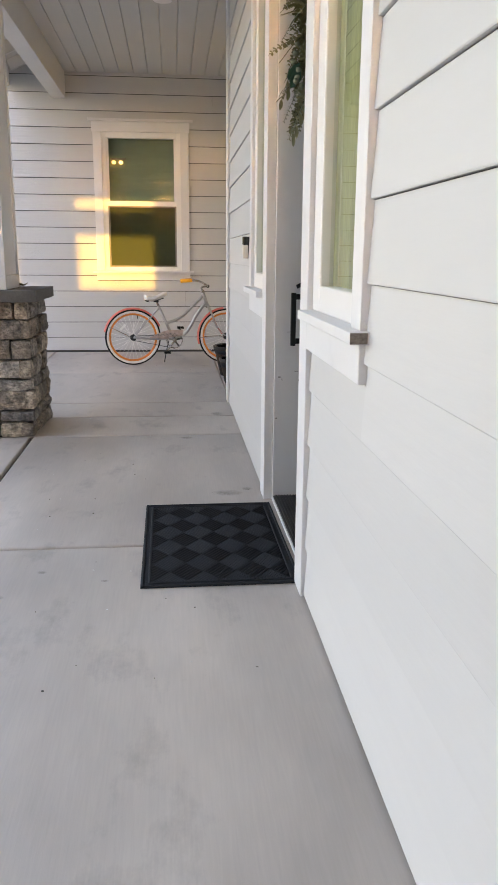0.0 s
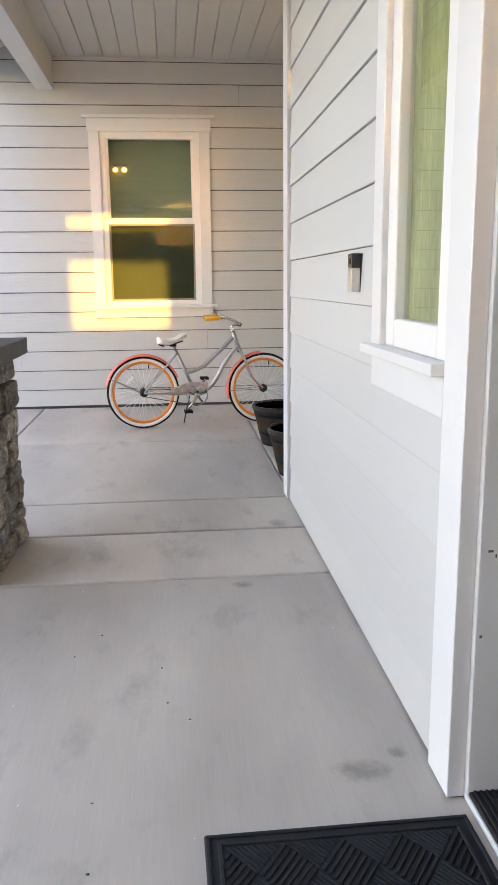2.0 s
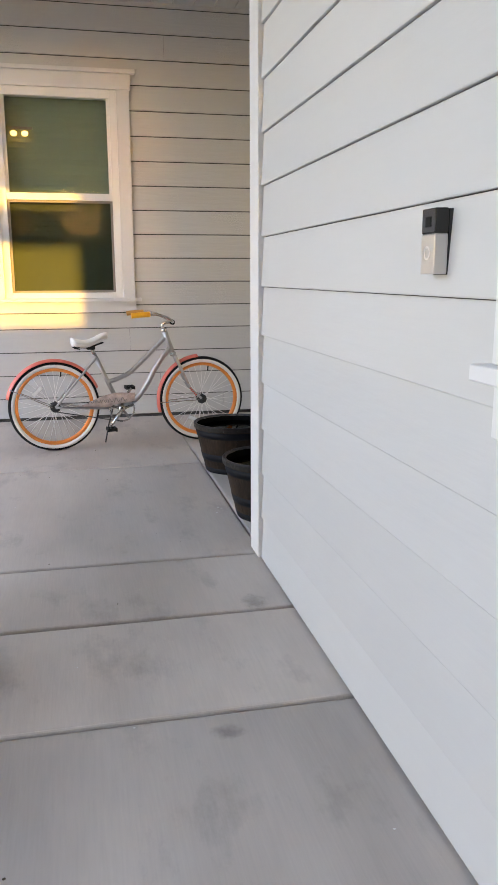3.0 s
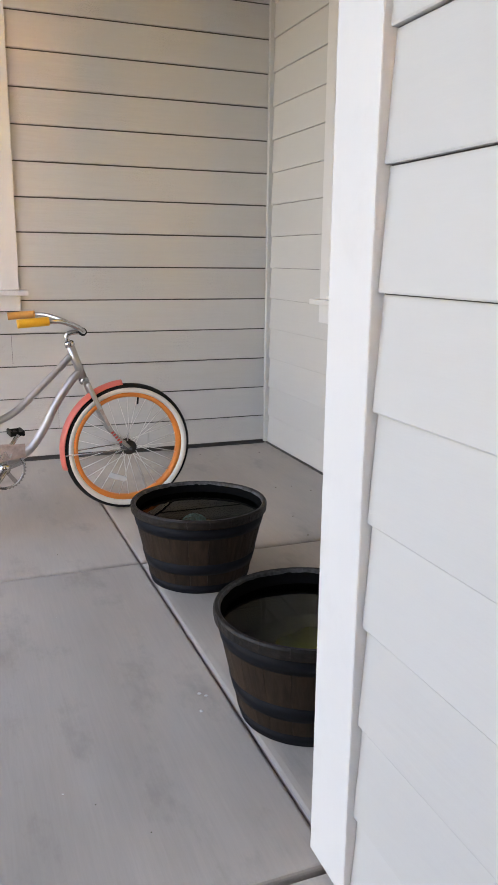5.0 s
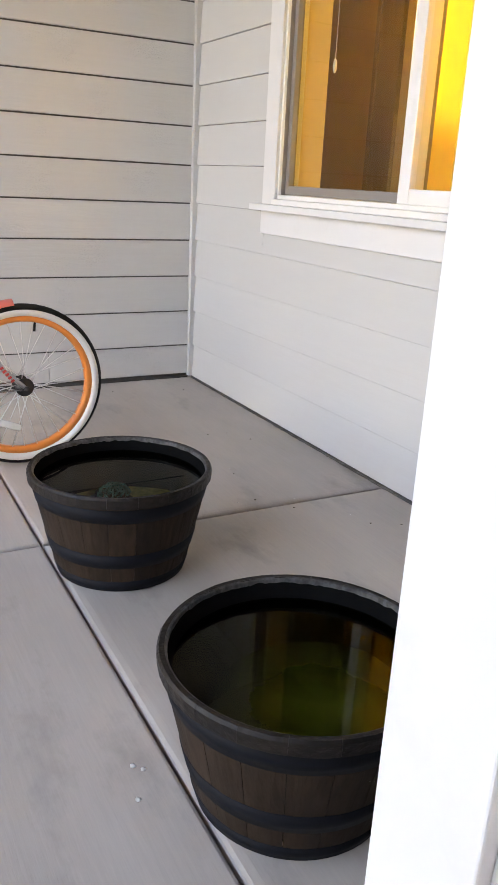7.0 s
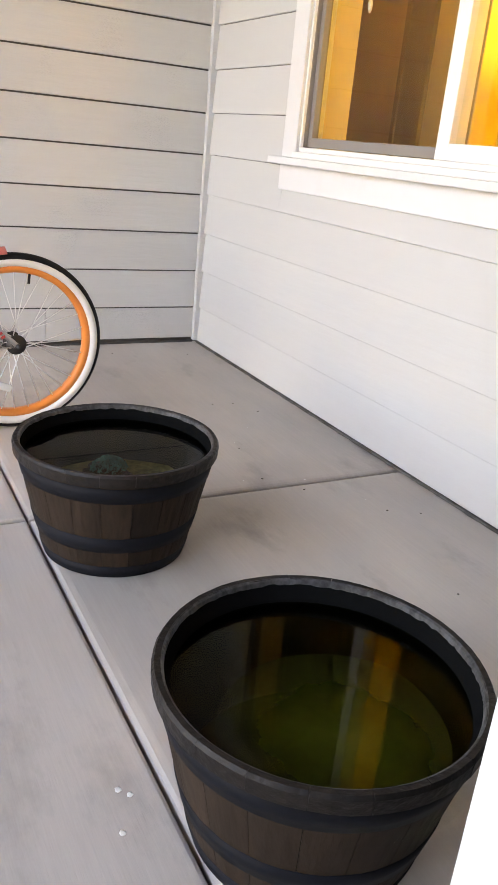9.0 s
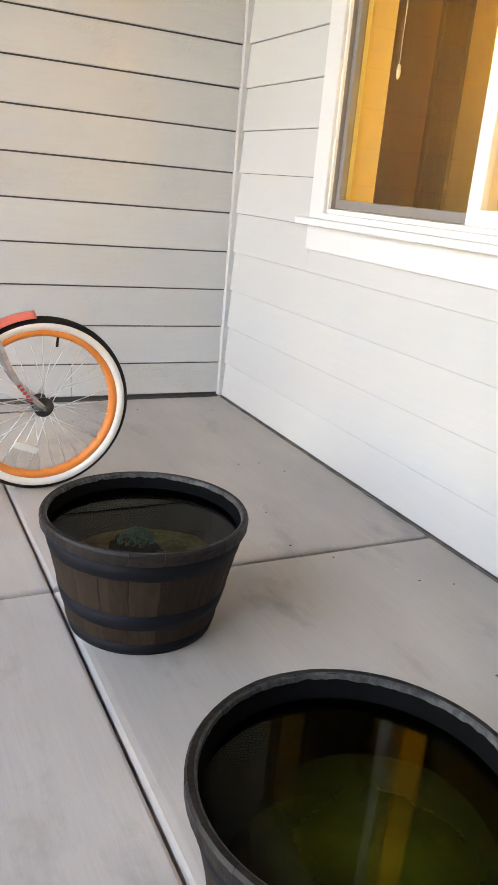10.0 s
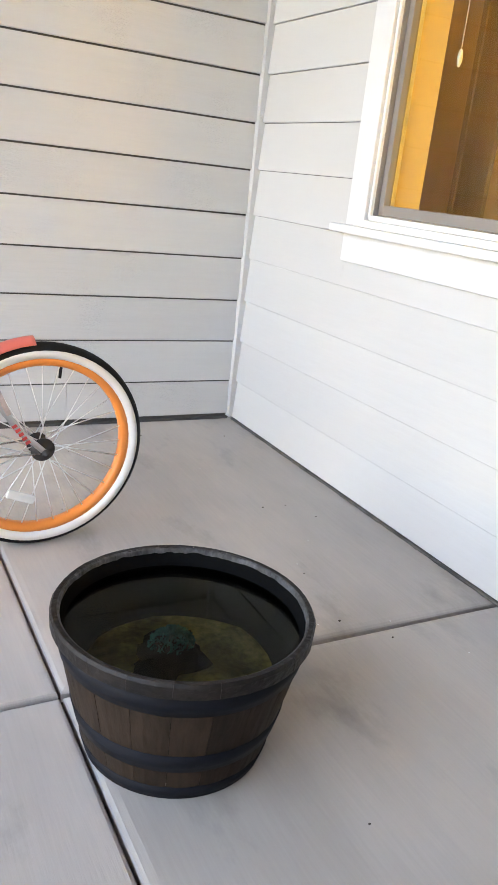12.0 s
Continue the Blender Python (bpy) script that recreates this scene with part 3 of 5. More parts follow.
# unseen spot added to brighten the slat from behind
vane_spot_data = bpy.data.lights.new("hall_lamp", "SPOT")
vane_spot_data.energy, vane_spot_data.color, vane_spot_data.shadow_soft_size = 62.0, (1.0, 0.66, 0.07), 0.02
vane_spot_data.spot_size, vane_spot_data.spot_blend = radians(28), 0.5
new("hall_lamp", vane_spot_data).matrix_world = look((XE + 0.5, 10.3, 2.0), (XE + 0.1, 8.25, 1.75))
room_lamp = bpy.data.lights.new("room_lamp", "AREA")
room_lamp.energy, room_lamp.color = 5.3, (1.0, 0.74, 0.16)
room_lamp.shape, room_lamp.size, room_lamp.size_y = "RECTANGLE", 0.35, 1.2
new("room_lamp", room_lamp).matrix_world = look((XE + 0.5, 6.9, 1.55), (XE + 1.5, 7.35, 1.3))
room_lamp.spread = radians(120)

# sidelights
for nm, (a, b), g in (("window_3", WINDOW["near"], (2.07, 2.57)), ("window_4", WINDOW["far"], (4.10, 4.475))):
    far = nm == "window_4"
    w = thing(nm, "narrow white sidelight window beside the front door", "window", kind="structure")

    def sbar(n_, y0, y1, z0, z1, d0, d1, mat=M_TRIM, r=0.003):
        bm = bmesh.new()
        rbox(bm, XW + d0, y0, z0, XW + d1, y1, z1, r=r)
        return part(n_, bm, mat, w)

    oa, ob_ = a, b
    c0, c1 = (a + 0.1, b - 0.0) if not far else (a + 0.0, b - 0.1)
    if far:
        sbar("casing", c1, ob_, 1.03, 2.62, -0.014, 0.03)
    else:
        sbar("casing", oa, c0, 1.03, 2.62, -0.014, 0.03)
    sbar("head_casing", oa, ob_, 2.62, 2.735, -0.018, 0.03)
    sbar("window_sill", oa - (0.03 if not far else 0), ob_ + (0.022 if far else 0), 1.0, 1.03, -0.045, 0.05)
    if not far:
        sbar("sill_end", oa - 0.0315, oa - 0.0295, 1.002, 1.028, -0.044, -0.002, M_ENDGRAIN, 0.0005)
    sbar("apron", oa + (0.004 if not far else 0), ob_ - (0.012 if far else 0), 0.90, 1.0, -0.014, 0.03)
    sbar("window_frame", c0, g[0], 1.03, 2.62, 0.004, 0.09, M_VINYL, 0.006)
    sbar("window_frame", g[1], c1, 1.03, 2.62, 0.004, 0.09, M_VINYL, 0.006)
    sbar("window_frame", g[0], g[1], 1.03, 1.112, 0.004, 0.09, M_VINYL, 0.006)
    sbar("window_frame", g[0], g[1], 2.54, 2.62, 0.004, 0.09, M_VINYL, 0.006)
    sheet("pane", "y", XW + 0.034, g[0], g[1], 1.112, 2.54, M_PANE, w)
    sbar("privacy_film", g[0], g[1], 1.112, 2.54, 0.046, 0.049, M_SIDESHADE, 0.0005)

# front door
door = thing("door_1", "closed dark grey panelled front door with black hardware", "door", kind="structure")


def dpart(nm, mat, *b, r=0.003, label=""):
    bm = bmesh.new()
    for q in b:
        rbox(bm, *q, r=r)
    return part(nm, bm, mat, door, label)


DX = 0.655
for a, b in ((DOOR0 - 0.14, DOOR0), (DOOR1, DOOR1 + 0.14)):
    dpart("casing", M_TRIM, (XW - 0.014, a, 0.004, XW + 0.03, b, 2.62))
dpart("head_casing", M_TRIM, (XW - 0.018, DOOR0 - 0.14, 2.62, XW + 0.03, DOOR1 + 0.14, 2.735))
for a, b in ((DOOR0 - 0.03, DOOR0 + 0.015), (DOOR1 - 0.015, DOOR1 + 0.03)):
    dpart("jamb", M_TRIM, (XW + 0.03, a, 0.004, DX + 0.06, b, 2.62))
dpart("head_jamb", M_TRIM, (XW + 0.03, DOOR0, 2.44, DX + 0.06, DOOR1, 2.62))
for a, b in ((DOOR0 + 0.015, DOOR0 + 0.03), (DOOR1 - 0.03, DOOR1 - 0.015)):
    dpart("weather_strip", M_SEAL, (DX - 0.012, a, 0.03, DX + 0.02, b, 2.44))
Y0, Y1 = DOOR0 + 0.026, DOOR1 - 0.026
dpart("leaf", M_DOOR, (DX + 0.012, Y0, 0.03, DX + 0.04, Y1, 2.435))
for b in ((Y0, 0.03, Y0 + 0.125, 2.435), (Y1 - 0.125, 0.03, Y1, 2.435)):
    dpart("stile", M_DOOR, (DX, b[0], b[1], DX + 0.0135, b[2], b[3]))
for za, zb in ((0.03, 0.27), (0.955, 1.12), (2.30, 2.435)):
    dpart("rail", M_DOOR, (DX, Y0 + 0.125, za, DX + 0.0135, Y1 - 0.125, zb))
for za, zb in ((0.27, 0.955), (1.12, 2.30)):
    dpart("panel_moulding", M_DOOR, (DX + 0.004, Y0 + 0.125, za, DX + 0.013, Y0 + 0.14, zb), (DX + 0.004, Y1 - 0.14, za, DX + 0.013, Y1 - 0.125, zb),
          (DX + 0.004, Y0 + 0.14, za, DX + 0.013, Y1 - 0.14, za + 0.015), (DX + 0.004, Y0 + 0.14, zb - 0.015, DX + 0.013, Y1 - 0.14, zb))
HY = 3.745
bm = bmesh.new()
rbox(bm, DX - 0.085, HY - 0.013, 0.79, DX - 0.062, HY + 0.013, 1.035, r=0.003)
rbox(bm, DX - 0.075, HY - 0.011, 0.80, DX, HY + 0.011, 0.825, r=0.003)
rbox(bm, DX - 0.075, HY - 0.011, 1.005, DX, HY + 0.011, 1.03, r=0.003)
part("door_handle", bm, M_BLACK, door, "square black pull handle")
dpart("handle_plate", M_BLACK, (DX - 0.008, HY - 0.032, 0.985, DX + 0.002, HY + 0.032, 1.125))
dpart("handle_foot", M_BLACK, (DX - 0.008, HY - 0.03, 0.775, DX + 0.002, HY + 0.03, 0.845))
bm = bmesh.new()
tube(bm, [(DX, HY, 1.07), (DX - 0.03, HY, 1.074), (DX - 0.06, HY, 1.062)], 0.006, flat=2.2)
part("thumb_latch", bm, M_BLACK, door)
dpart("deadbolt", M_BLACK, (DX - 0.018, HY - 0.032, 1.16, DX + 0.002, HY + 0.032, 1.245))
dpart("keyhole", M_SEAL, (DX - 0.021, HY - 0.012, 1.175, DX - 0.017, HY + 0.012, 1.225))
threshold = thing("threshold", "black ribbed door threshold", "threshold", kind="structure")
bm = bmesh.new()
rbox(bm, 0.512, DOOR0 - 0.02, 0.002, DX + 0.04, DOOR1 + 0.02, 0.026, r=0.004)
part("sill_plate", bm, M_THRESH, threshold)
for k in range(9):
    bm = bmesh.new()
    rbox(bm, 0.522 + 0.0145 * k, DOOR0 + 0.016, 0.025, 0.529 + 0.0145 * k, DOOR1 - 0.016, 0.031, r=0.0015, seg=1)
    part("rib", bm, M_THRESH, threshold)
bm = bmesh.new()
rbox(bm, 0.505, DOOR0 + 0.0, 0.002, 0.5115, DOOR1 - 0.0, 0.02, r=0.002)
part("edge_strip", bm, M_TRIM, threshold, "white caulked edge")
simple("wall_hall", M_DARKROOM, "dark hall behind the door", "wall", (2.0, 1.6, 0, 2.1, 5.2, 3.2), (0.66, 1.5, 0, 2.1, 1.6, 3.2), (0.66, 5.2, 0, 2.1, 5.3, 3.2), (0.66, 1.6, 3.15, 2.1, 5.2, 3.25), (0.70, 1.6, -0.1, 2.1, 5.2, 0.0))

for d_, z0_, l_, h_ in ((0.02, 0.625, 0.012, 0.006), (0.037, 0.612, 0.004, 0.009), (0.10, 0.655, 0.018, 0.003), (0.118, 0.61, 0.005, 0.005), (0.01, 0.42, 0.006, 0.007), (0.06, 0.845, 0.02, 0.002)):
    dpart("scuff", M_SCUFF, (XW + 0.03 + d_, DOOR1 - 0.0156, z0_, XW + 0.03 + d_ + l_, DOOR1 - 0.0148, z0_ + h_), r=0.0003)
# corner boards
bm = bmesh.new()
rbox(bm, XW - 0.014, YC - 0.145, 0.012, XW + 0.03, YC, TOP, r=0.003)
rbox(bm, XW + 0.03, YC - 0.024, 0.012, XW + 0.14, YC, TOP, r=0.003)
tagged(part("corner_board", bm, M_TRIM), "white corner board on the wall's outer corner", "trim", kind="structure")
bm = bmesh.new()
rbox(bm, XE - 0.022, YF - 0.022, 0.012, XE + 0.012, YF + 0.012, TOP, r=0.003)
tagged(part("corner_strip", bm, M_SIDING_X), "grey corner strip in the nook", "trim", kind="structure")

# boards last of the setting
clad(wall_west, "y", XW, -3.2, YC - 0.146, M_SIDING_Y, [(WINDOW["near"][0], DOOR0, 0.9, 2.735), (DOOR0 - 0.14, DOOR1 + 0.14, 0, 2.735), (3.9, WINDOW["far"][1], 0.9, 2.735)], 3, joints=99.0, lap=0.009, gap=0.0025)
clad(wall_far, "x", YF, -4.2, XE - 0.004, M_SIDING_X, [(-0.89, 0.245, 0.889, 2.735)], 7, top=3.9, lap=0.009, gap=0.0075, foot=0.026)
clad(wall_nook, "y", XE, YC, YF - 0.004, M_SIDING_Y, [(W2A - 0.077, W2B + 0.077, 0.856, 2.645)], 9, joints=99.0, lap=0.009, gap=0.002)

# ragged caulk at the foot of the nook wall
bm = bmesh.new()
for k in range(150):
    y = YC + 0.06 + k * 0.0225
    blob(bm, (XE - 0.001, y, 0.002), (0.005 + 0.008 * abs(noise.noise(Vector((y * 31, 0, 0)))), 0.03, 0.006), 1, 0.5)
tagged(part("caulk_bead", bm, M_CAP), "ragged grey caulk along the foot of the nook wall", "caulk", kind="structure")

# ---- stone pillar with its column ----
pillar = thing("stone_pillar", "stacked grey brown stone pillar with a dark cap", "pillar", pose(-1.255, 5.67, 0))
PH, HW = 0.90, 0.33
bm = bmesh.new()
box(bm, -HW + 0.02, -HW + 0.02, 0, HW - 0.02, HW - 0.02, PH)
part("core", bm, M_JOINT, pillar)
rnd = random.Random(5)


def stone(k, w_, d_, h_):
    """A rough split stone of that size, its face to -y."""
    bm = bmesh.new()
    bmesh.ops.create_cube(bm, size=1.0)
    bmesh.ops.subdivide_edges(bm, edges=bm.edges[:], cuts=3, use_grid_fill=True)
    size = Vector((w_, d_, h_))
    off = Vector((k * 7.1, 3.3 * k, 1.7 * k))
    for v in bm.verts:
        c = v.co.copy()
        p = Vector((c.x * w_, c.y * d_, c.z * h_))
        e = sum(1 for t in c if abs(t) > 0.45)
        q = p.copy()
        if e >= 2:
            for ax in range(3):
                q[ax] -= math.copysign(0.003 if e == 2 else 0.006, p[ax]) if abs(c[ax]) > 0.45 else 0
        d = noise.noise_vector(p * 14 + off)
        q += Vector((d.x * 0.010, d.y * 0.005, d.z * 0.009))
        if c.y < -0.45 and e == 1:
            q.y += 0.02 * noise.noise(p * 17 + off) - 0.006
        v.co = q
    return mesh_of("stone", bm, M_STONE)


ROWS_H = []
z = 0.0
while z < PH - 0.03:
    h = rnd.choice((0.062, 0.07, 0.08, 0.09, 0.105, 0.13))
    h = h if PH - z - h > 0.055 else PH - z
    ROWS_H.append((z, h))
    z += h
count = 0
for face in range(4):
    turn = Matrix.Rotation(math.pi / 2 * face, 4, "Z")
    for i, (z, h) in enumerate(ROWS_H):
        x = -HW - 0.02 if (i + face) % 2 else -HW + 0.045
        end = HW + 0.02 if (i + face) % 2 else HW - 0.03
        while x < end - 0.01:
            w_ = rnd.choice((0.1, 0.13, 0.17, 0.21, 0.26, 0.31))
            if end - x - w_ < 0.09:
                w_ = end - x
            count += 1
            ob = new("stone", stone(count, w_ - rnd.uniform(0.005, 0.012), 0.085, h - rnd.uniform(0.004, 0.011)))
            ob.parent = pillar
            ob.matrix_local = turn @ pose(x + w_ / 2, -HW + 0.0425 - 0.016 - rnd.uniform(-0.01, 0.014), z + h / 2, 0, rnd.uniform(-1.5, 1.5), rnd.uniform(-1.5, 1.5))
            x += w_
bm = bmesh.new()
for a, b in ((-0.405, -0.06), (-0.056, 0.405)):
    tmp = bmesh.new()
    box(tmp, a, -0.40, PH, b, 0.40, PH + 0.072)
    bmesh.ops.subdivide_edges(tmp, edges=tmp.edges[:], cuts=5, use_grid_fill=True)
    for v in tmp.verts:
        d = noise.noise_vector(v.co * 9)
        v.co += Vector((d.x * 0.006, d.y * 0.007, d.z * 0.004))
    merge(bm, tmp)
part("cap", bm, M_CAP, pillar, "dark cast stone cap")
column = thing("porch_column", "white boxed wooden column standing on the stone pillar", "column", pose(-1.285, 5.66, PH + 0.072))
bm = bmesh.new()
rbox(bm, -0.21, -0.215, 0, 0.21, 0.215, 2.976 - PH - 0.072, r=0.004)
part("shaft", bm, M_TRIM, column)
for a, b in ((-0.226, -0.13), (0.13, 0.226)):
    for c in (-0.231, 0.2155):
        bm = bmesh.new()
        rbox(bm, a, c, 0.09, b, c + 0.0155, 2.0, r=0.003)
        part("corner_trim", bm, M_TRIM, column)
bm = bmesh.new()
rbox(bm, -0.2275, -0.2325, 0, 0.2275, 0.2325, 0.09, r=0.004)
part("base_trim", bm, M_TRIM, column)

# unseen tall wall added behind the walk: blocks back sky, slots pass the sun
light_screen = thing("boundary_gateway", "unseen slotted wall added behind the porch to shape the light", "gateway", kind="structure")
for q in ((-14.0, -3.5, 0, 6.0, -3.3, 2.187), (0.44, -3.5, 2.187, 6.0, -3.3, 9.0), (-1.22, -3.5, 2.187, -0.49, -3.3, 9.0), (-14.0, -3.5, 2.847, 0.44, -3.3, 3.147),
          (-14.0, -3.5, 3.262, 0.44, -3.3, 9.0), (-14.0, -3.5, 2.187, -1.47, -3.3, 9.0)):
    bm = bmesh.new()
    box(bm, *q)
    part("wall_block", bm, M_SCREEN_WALL, light_screen)

# ---- bicycle ----
RH = 0.308                                   # hub height, 24 inch wheels


def wheel_at(bike, x, name, lead):
    """A wheel in the bicycle's own frame: x forward, z up."""
    m = Matrix.Translation((x, 0, RH)) @ Matrix.Rotation(math.pi / 2, 4, "X") @ Matrix.Diagonal((1.018, 1.018, 1, 1))
    wheel = new(name)
    wheel.parent = bike
    wheel.matrix_local = m
    bm = bmesh.new()
    lathe(bm, [(0.262, 0.017), (0.283, 0.0255), (0.292, 0.0235), (0.300, 0.014), (0.3025, 0.0), (0.300, -0.014), (0.292, -0.0235), (0.283, -0.0255), (0.262, -0.017)], 64, closed=True)
    part("tyre", bm, M_TYRE, wheel, "black tyre")
    for s in (1, -1):
        bm = bmesh.new()
        lathe(bm, [(0.2605, 0.0185 * s), (0.272, 0.0242 * s), (0.2845, 0.0266 * s), (0.2845, 0.0258 * s), (0.2605, 0.016 * s)], 64, closed=True)
        part("white_wall", bm, M_WWALL, wheel, "white tyre wall")
    bm = bmesh.new()
    lathe(bm, [(0.239, 0.012), (0.247, 0.017), (0.261, 0.0185), (0.261, -0.0185), (0.247, -0.017), (0.239, -0.012)], 64, closed=True)
    part("rim", bm, M_RIM, wheel, "orange rim")
    bm = bmesh.new()
    lathe(bm, [(0.0, 0.045), (0.008, 0.045), (0.012, 0.034), (0.034, 0.031), (0.034, 0.027), (0.014, 0.024), (0.012, 0.0), (0.014, -0.024), (0.031, -0.027), (0.031, -0.031), (0.008, -0.032), (0.008, -0.045), (0.0, -0.045)], 24)
    part("hub", bm, M_DARKMET, wheel, "dark flanged hub")
    n = 32
    for k in range(n):
        a = 2 * math.pi * k / n
        side = 1 if k % 2 else -1
        twist = 0.62 if (k // 2) % 2 else -0.62
        bm = bmesh.new()
        tube(bm, [(0.028 * math.cos(a + twist), 0.028 * math.sin(a + twist), 0.029 * side), (0.240 * math.cos(a), 0.240 * math.sin(a), 0.003 * side)], 0.0018, 5)
        part("spoke", bm, M_SPOKE, wheel)
    bm = bmesh.new()
    tube(bm, [(0.24 * math.cos(1.35), 0.24 * math.sin(1.35), 0), (0.205 * math.cos(1.33), 0.205 * math.sin(1.33), 0.002)], 0.0045, 8)
    part("valve", bm, M_SEAL, wheel)
    bm = bmesh.new()
    rbox(bm, -0.042, -0.013, -0.006, 0.042, 0.013, 0.012, r=0.005, m=pose(0.155 * math.cos(lead), 0.155 * math.sin(lead), 0.012, 0, 0, 0) @ Matrix.Rotation(lead + math.pi / 2, 4, "Z"))
    part("spoke_reflector", bm, M_REFL, wheel, "white spoke reflector")
    return wheel


def arc_fender(bike, cx, a0, a1, name):
    bm = bmesh.new()
    n = 34
    rings = []
    for i in range(n + 1):
        a = radians(a0 + (a1 - a0) * i / n)
        ring = []
        for k in range(9):
            u = (k - 4) / 4
            r = 0.327 - 0.018 * u * u
            ring.append((cx + r * math.cos(a), 0.031 * u, RH + r * math.sin(a)))
        for k in range(8, -1, -1):
            u = (k - 4) / 4
            r = 0.325 - 0.018 * u * u
            ring.append((cx + r * math.cos(a), 0.0302 * u, RH + r * math.sin(a)))
        rings.append([bm.verts.new(p) for p in ring])
    for p, q in zip(rings, rings[1:]):
        for k in range(18):
            f = bm.faces.new((p[k], p[(k + 1) % 18], q[(k + 1) % 18], q[k]))
            f.smooth = True
    bm.faces.new(rings[0])
    bm.faces.new(rings[-1][::-1])
    return part(name, bm, M_CORAL, bike, "coral painted steel fender")


def bar_part(bike, name, pts, r, mat, label="", seg=12, flat=1.0, n=6):
    bm = bmesh.new()
    tube(bm, pts, r, seg, n, flat)
    return part(name, bm, mat, bike, label)


WB = 1.046
bike = thing("bicycle", "silver cruiser bicycle with coral fenders and a white saddle", "bicycle",
             pose(-0.418, 8.854, 0, 0, 0, 7.8))
wheel_at(bike, 0.0, "rear_wheel", 2.35)
wheel_at(bike, WB, "front_wheel", 4.35)
arc_fender(bike, 0.0, 22, 168, "rear_fender")
arc_fender(bike, WB, 95, 196, "front_fender")
BB, ST, HT, HB = (0.455, 0, 0.272), (0.285, 0, 0.655), (0.785, 0, 0.80), (0.84, 0, 0.645)
bar_part(bike, "seat_tube", [BB, ST], 0.0155, M_SILVER)
bar_part(bike, "top_tube", [(0.785, 0, 0.755), (0.73, 0, 0.70), (0.64, 0, 0.618), (0.535, 0, 0.525), (0.45, 0, 0.482), (0.372, 0, 0.46)], 0.0162, M_SILVER)
bar_part(bike, "down_tube", [(0.828, 0, 0.685), (0.775, 0, 0.63), (0.70, 0, 0.525), (0.655, 0, 0.44), (0.575, 0, 0.335), BB], 0.0188, M_SILVER)
bar_part(bike, "head_tube", [HT, HB], 0.0195, M_SILVER)
for s in (1, -1):
    bar_part(bike, "seat_stay", [(0.295, 0.012 * s, 0.63), (0.17, 0.045 * s, 0.50), (0.0, 0.056 * s, RH)], 0.008, M_SILVER)
    bar_part(bike, "chain_stay", [(0.45, 0.02 * s, 0.275), (0.25, 0.048 * s, 0.288), (0.0, 0.056 * s, RH)], 0.0085, M_SILVER)
    bar_part(bike, "fork_blade", [(0.852, 0.03 * s, 0.63), (0.895, 0.048 * s, 0.53), (0.955, 0.05 * s, 0.40), (WB, 0.05 * s, RH)], (0.013, 0.008), M_SILVER)
    bar_part(bike, "fender_stay", [(-0.02, 0.06 * s, RH), (-0.296, 0.031 * s, RH + 0.135)], 0.0026, M_CHROME, seg=6)
    bar_part(bike, "fender_stay", [(WB, 0.058 * s, RH), (WB - 0.305, 0.031 * s, RH - 0.015)], 0.0032, M_CHROME, seg=6)
    bm = bmesh.new()
    lathe(bm, [(0.0, 0.010), (0.006, 0.010), (0.008, 0.0), (0.011, 0.0), (0.011, -0.006), (0.0, -0.006)], 12, m=Matrix.Translation((WB, 0.062 * s, RH)) @ Matrix.Rotation(-math.pi / 2 * s, 4, "X"))
    part("axle_nut", bm, M_DARKMET, bike)
bar_part(bike, "fork_crown", [(0.846, -0.042, 0.632), (0.846, 0, 0.642), (0.846, 0.042, 0.632)], 0.014, M_SILVER)
for z, r in ((0.808, 0.023), (0.638, 0.023)):
    bm = bmesh.new()
    c = Vector(HT).lerp(Vector(HB), (0.80 - z) / 0.155)
    lathe(bm, [(0.019, -0.012), (r, -0.008), (r, 0.006), (0.019, 0.012)], 20, m=Matrix.Translation(c) @ Matrix.Rotation(-0.34, 4, "Y"))
    part("headset_cup", bm, M_CHROME, bike, "chrome headset cup")
bar_part(bike, "stem", [(0.785, 0, 0.80), (0.772, 0, 0.838), (0.79, 0, 0.857), (0.84, 0, 0.862)], 0.0115, M_CHROME)
bar_part(bike, "bar_clamp", [(0.842, -0.03, 0.862), (0.844, 0, 0.862), (0.842, 0.03, 0.862)], 0.0185, M_SEAL, "black handlebar clamp")
bm = bmesh.new()
tube(bm, [(0.56, -0.3, 0.92), (0.65, -0.293, 0.926), (0.715, -0.265, 0.924), (0.787, -0.195, 0.9), (0.832, -0.1, 0.871), (0.842, 0, 0.862), (0.832, 0.1, 0.871), (0.787, 0.195, 0.9), (0.715, 0.265, 0.924), (0.65, 0.293, 0.926), (0.56, 0.3, 0.92)], 0.011, 12)
part("handlebar", bm, M_CHROME, bike, "chrome swept back handlebar")
bar_part(bike, "grip", [(0.54, -0.303, 0.918), (0.60, -0.299, 0.923), (0.665, -0.29, 0.927)], 0.0185, M_GRIP, "yellow rubber grip")
bar_part(bike, "grip", [(0.54, 0.303, 0.918), (0.60, 0.299, 0.923), (0.665, 0.29, 0.927)], 0.0185, M_GRIP_DARKER, "darker yellow rubber grip")
bar_part(bike, "seat_post", [(0.29, 0, 0.645), (0.262, 0, 0.712)], 0.0125, M_CHROME)
bm = bmesh.new()
n = 16
rings = []
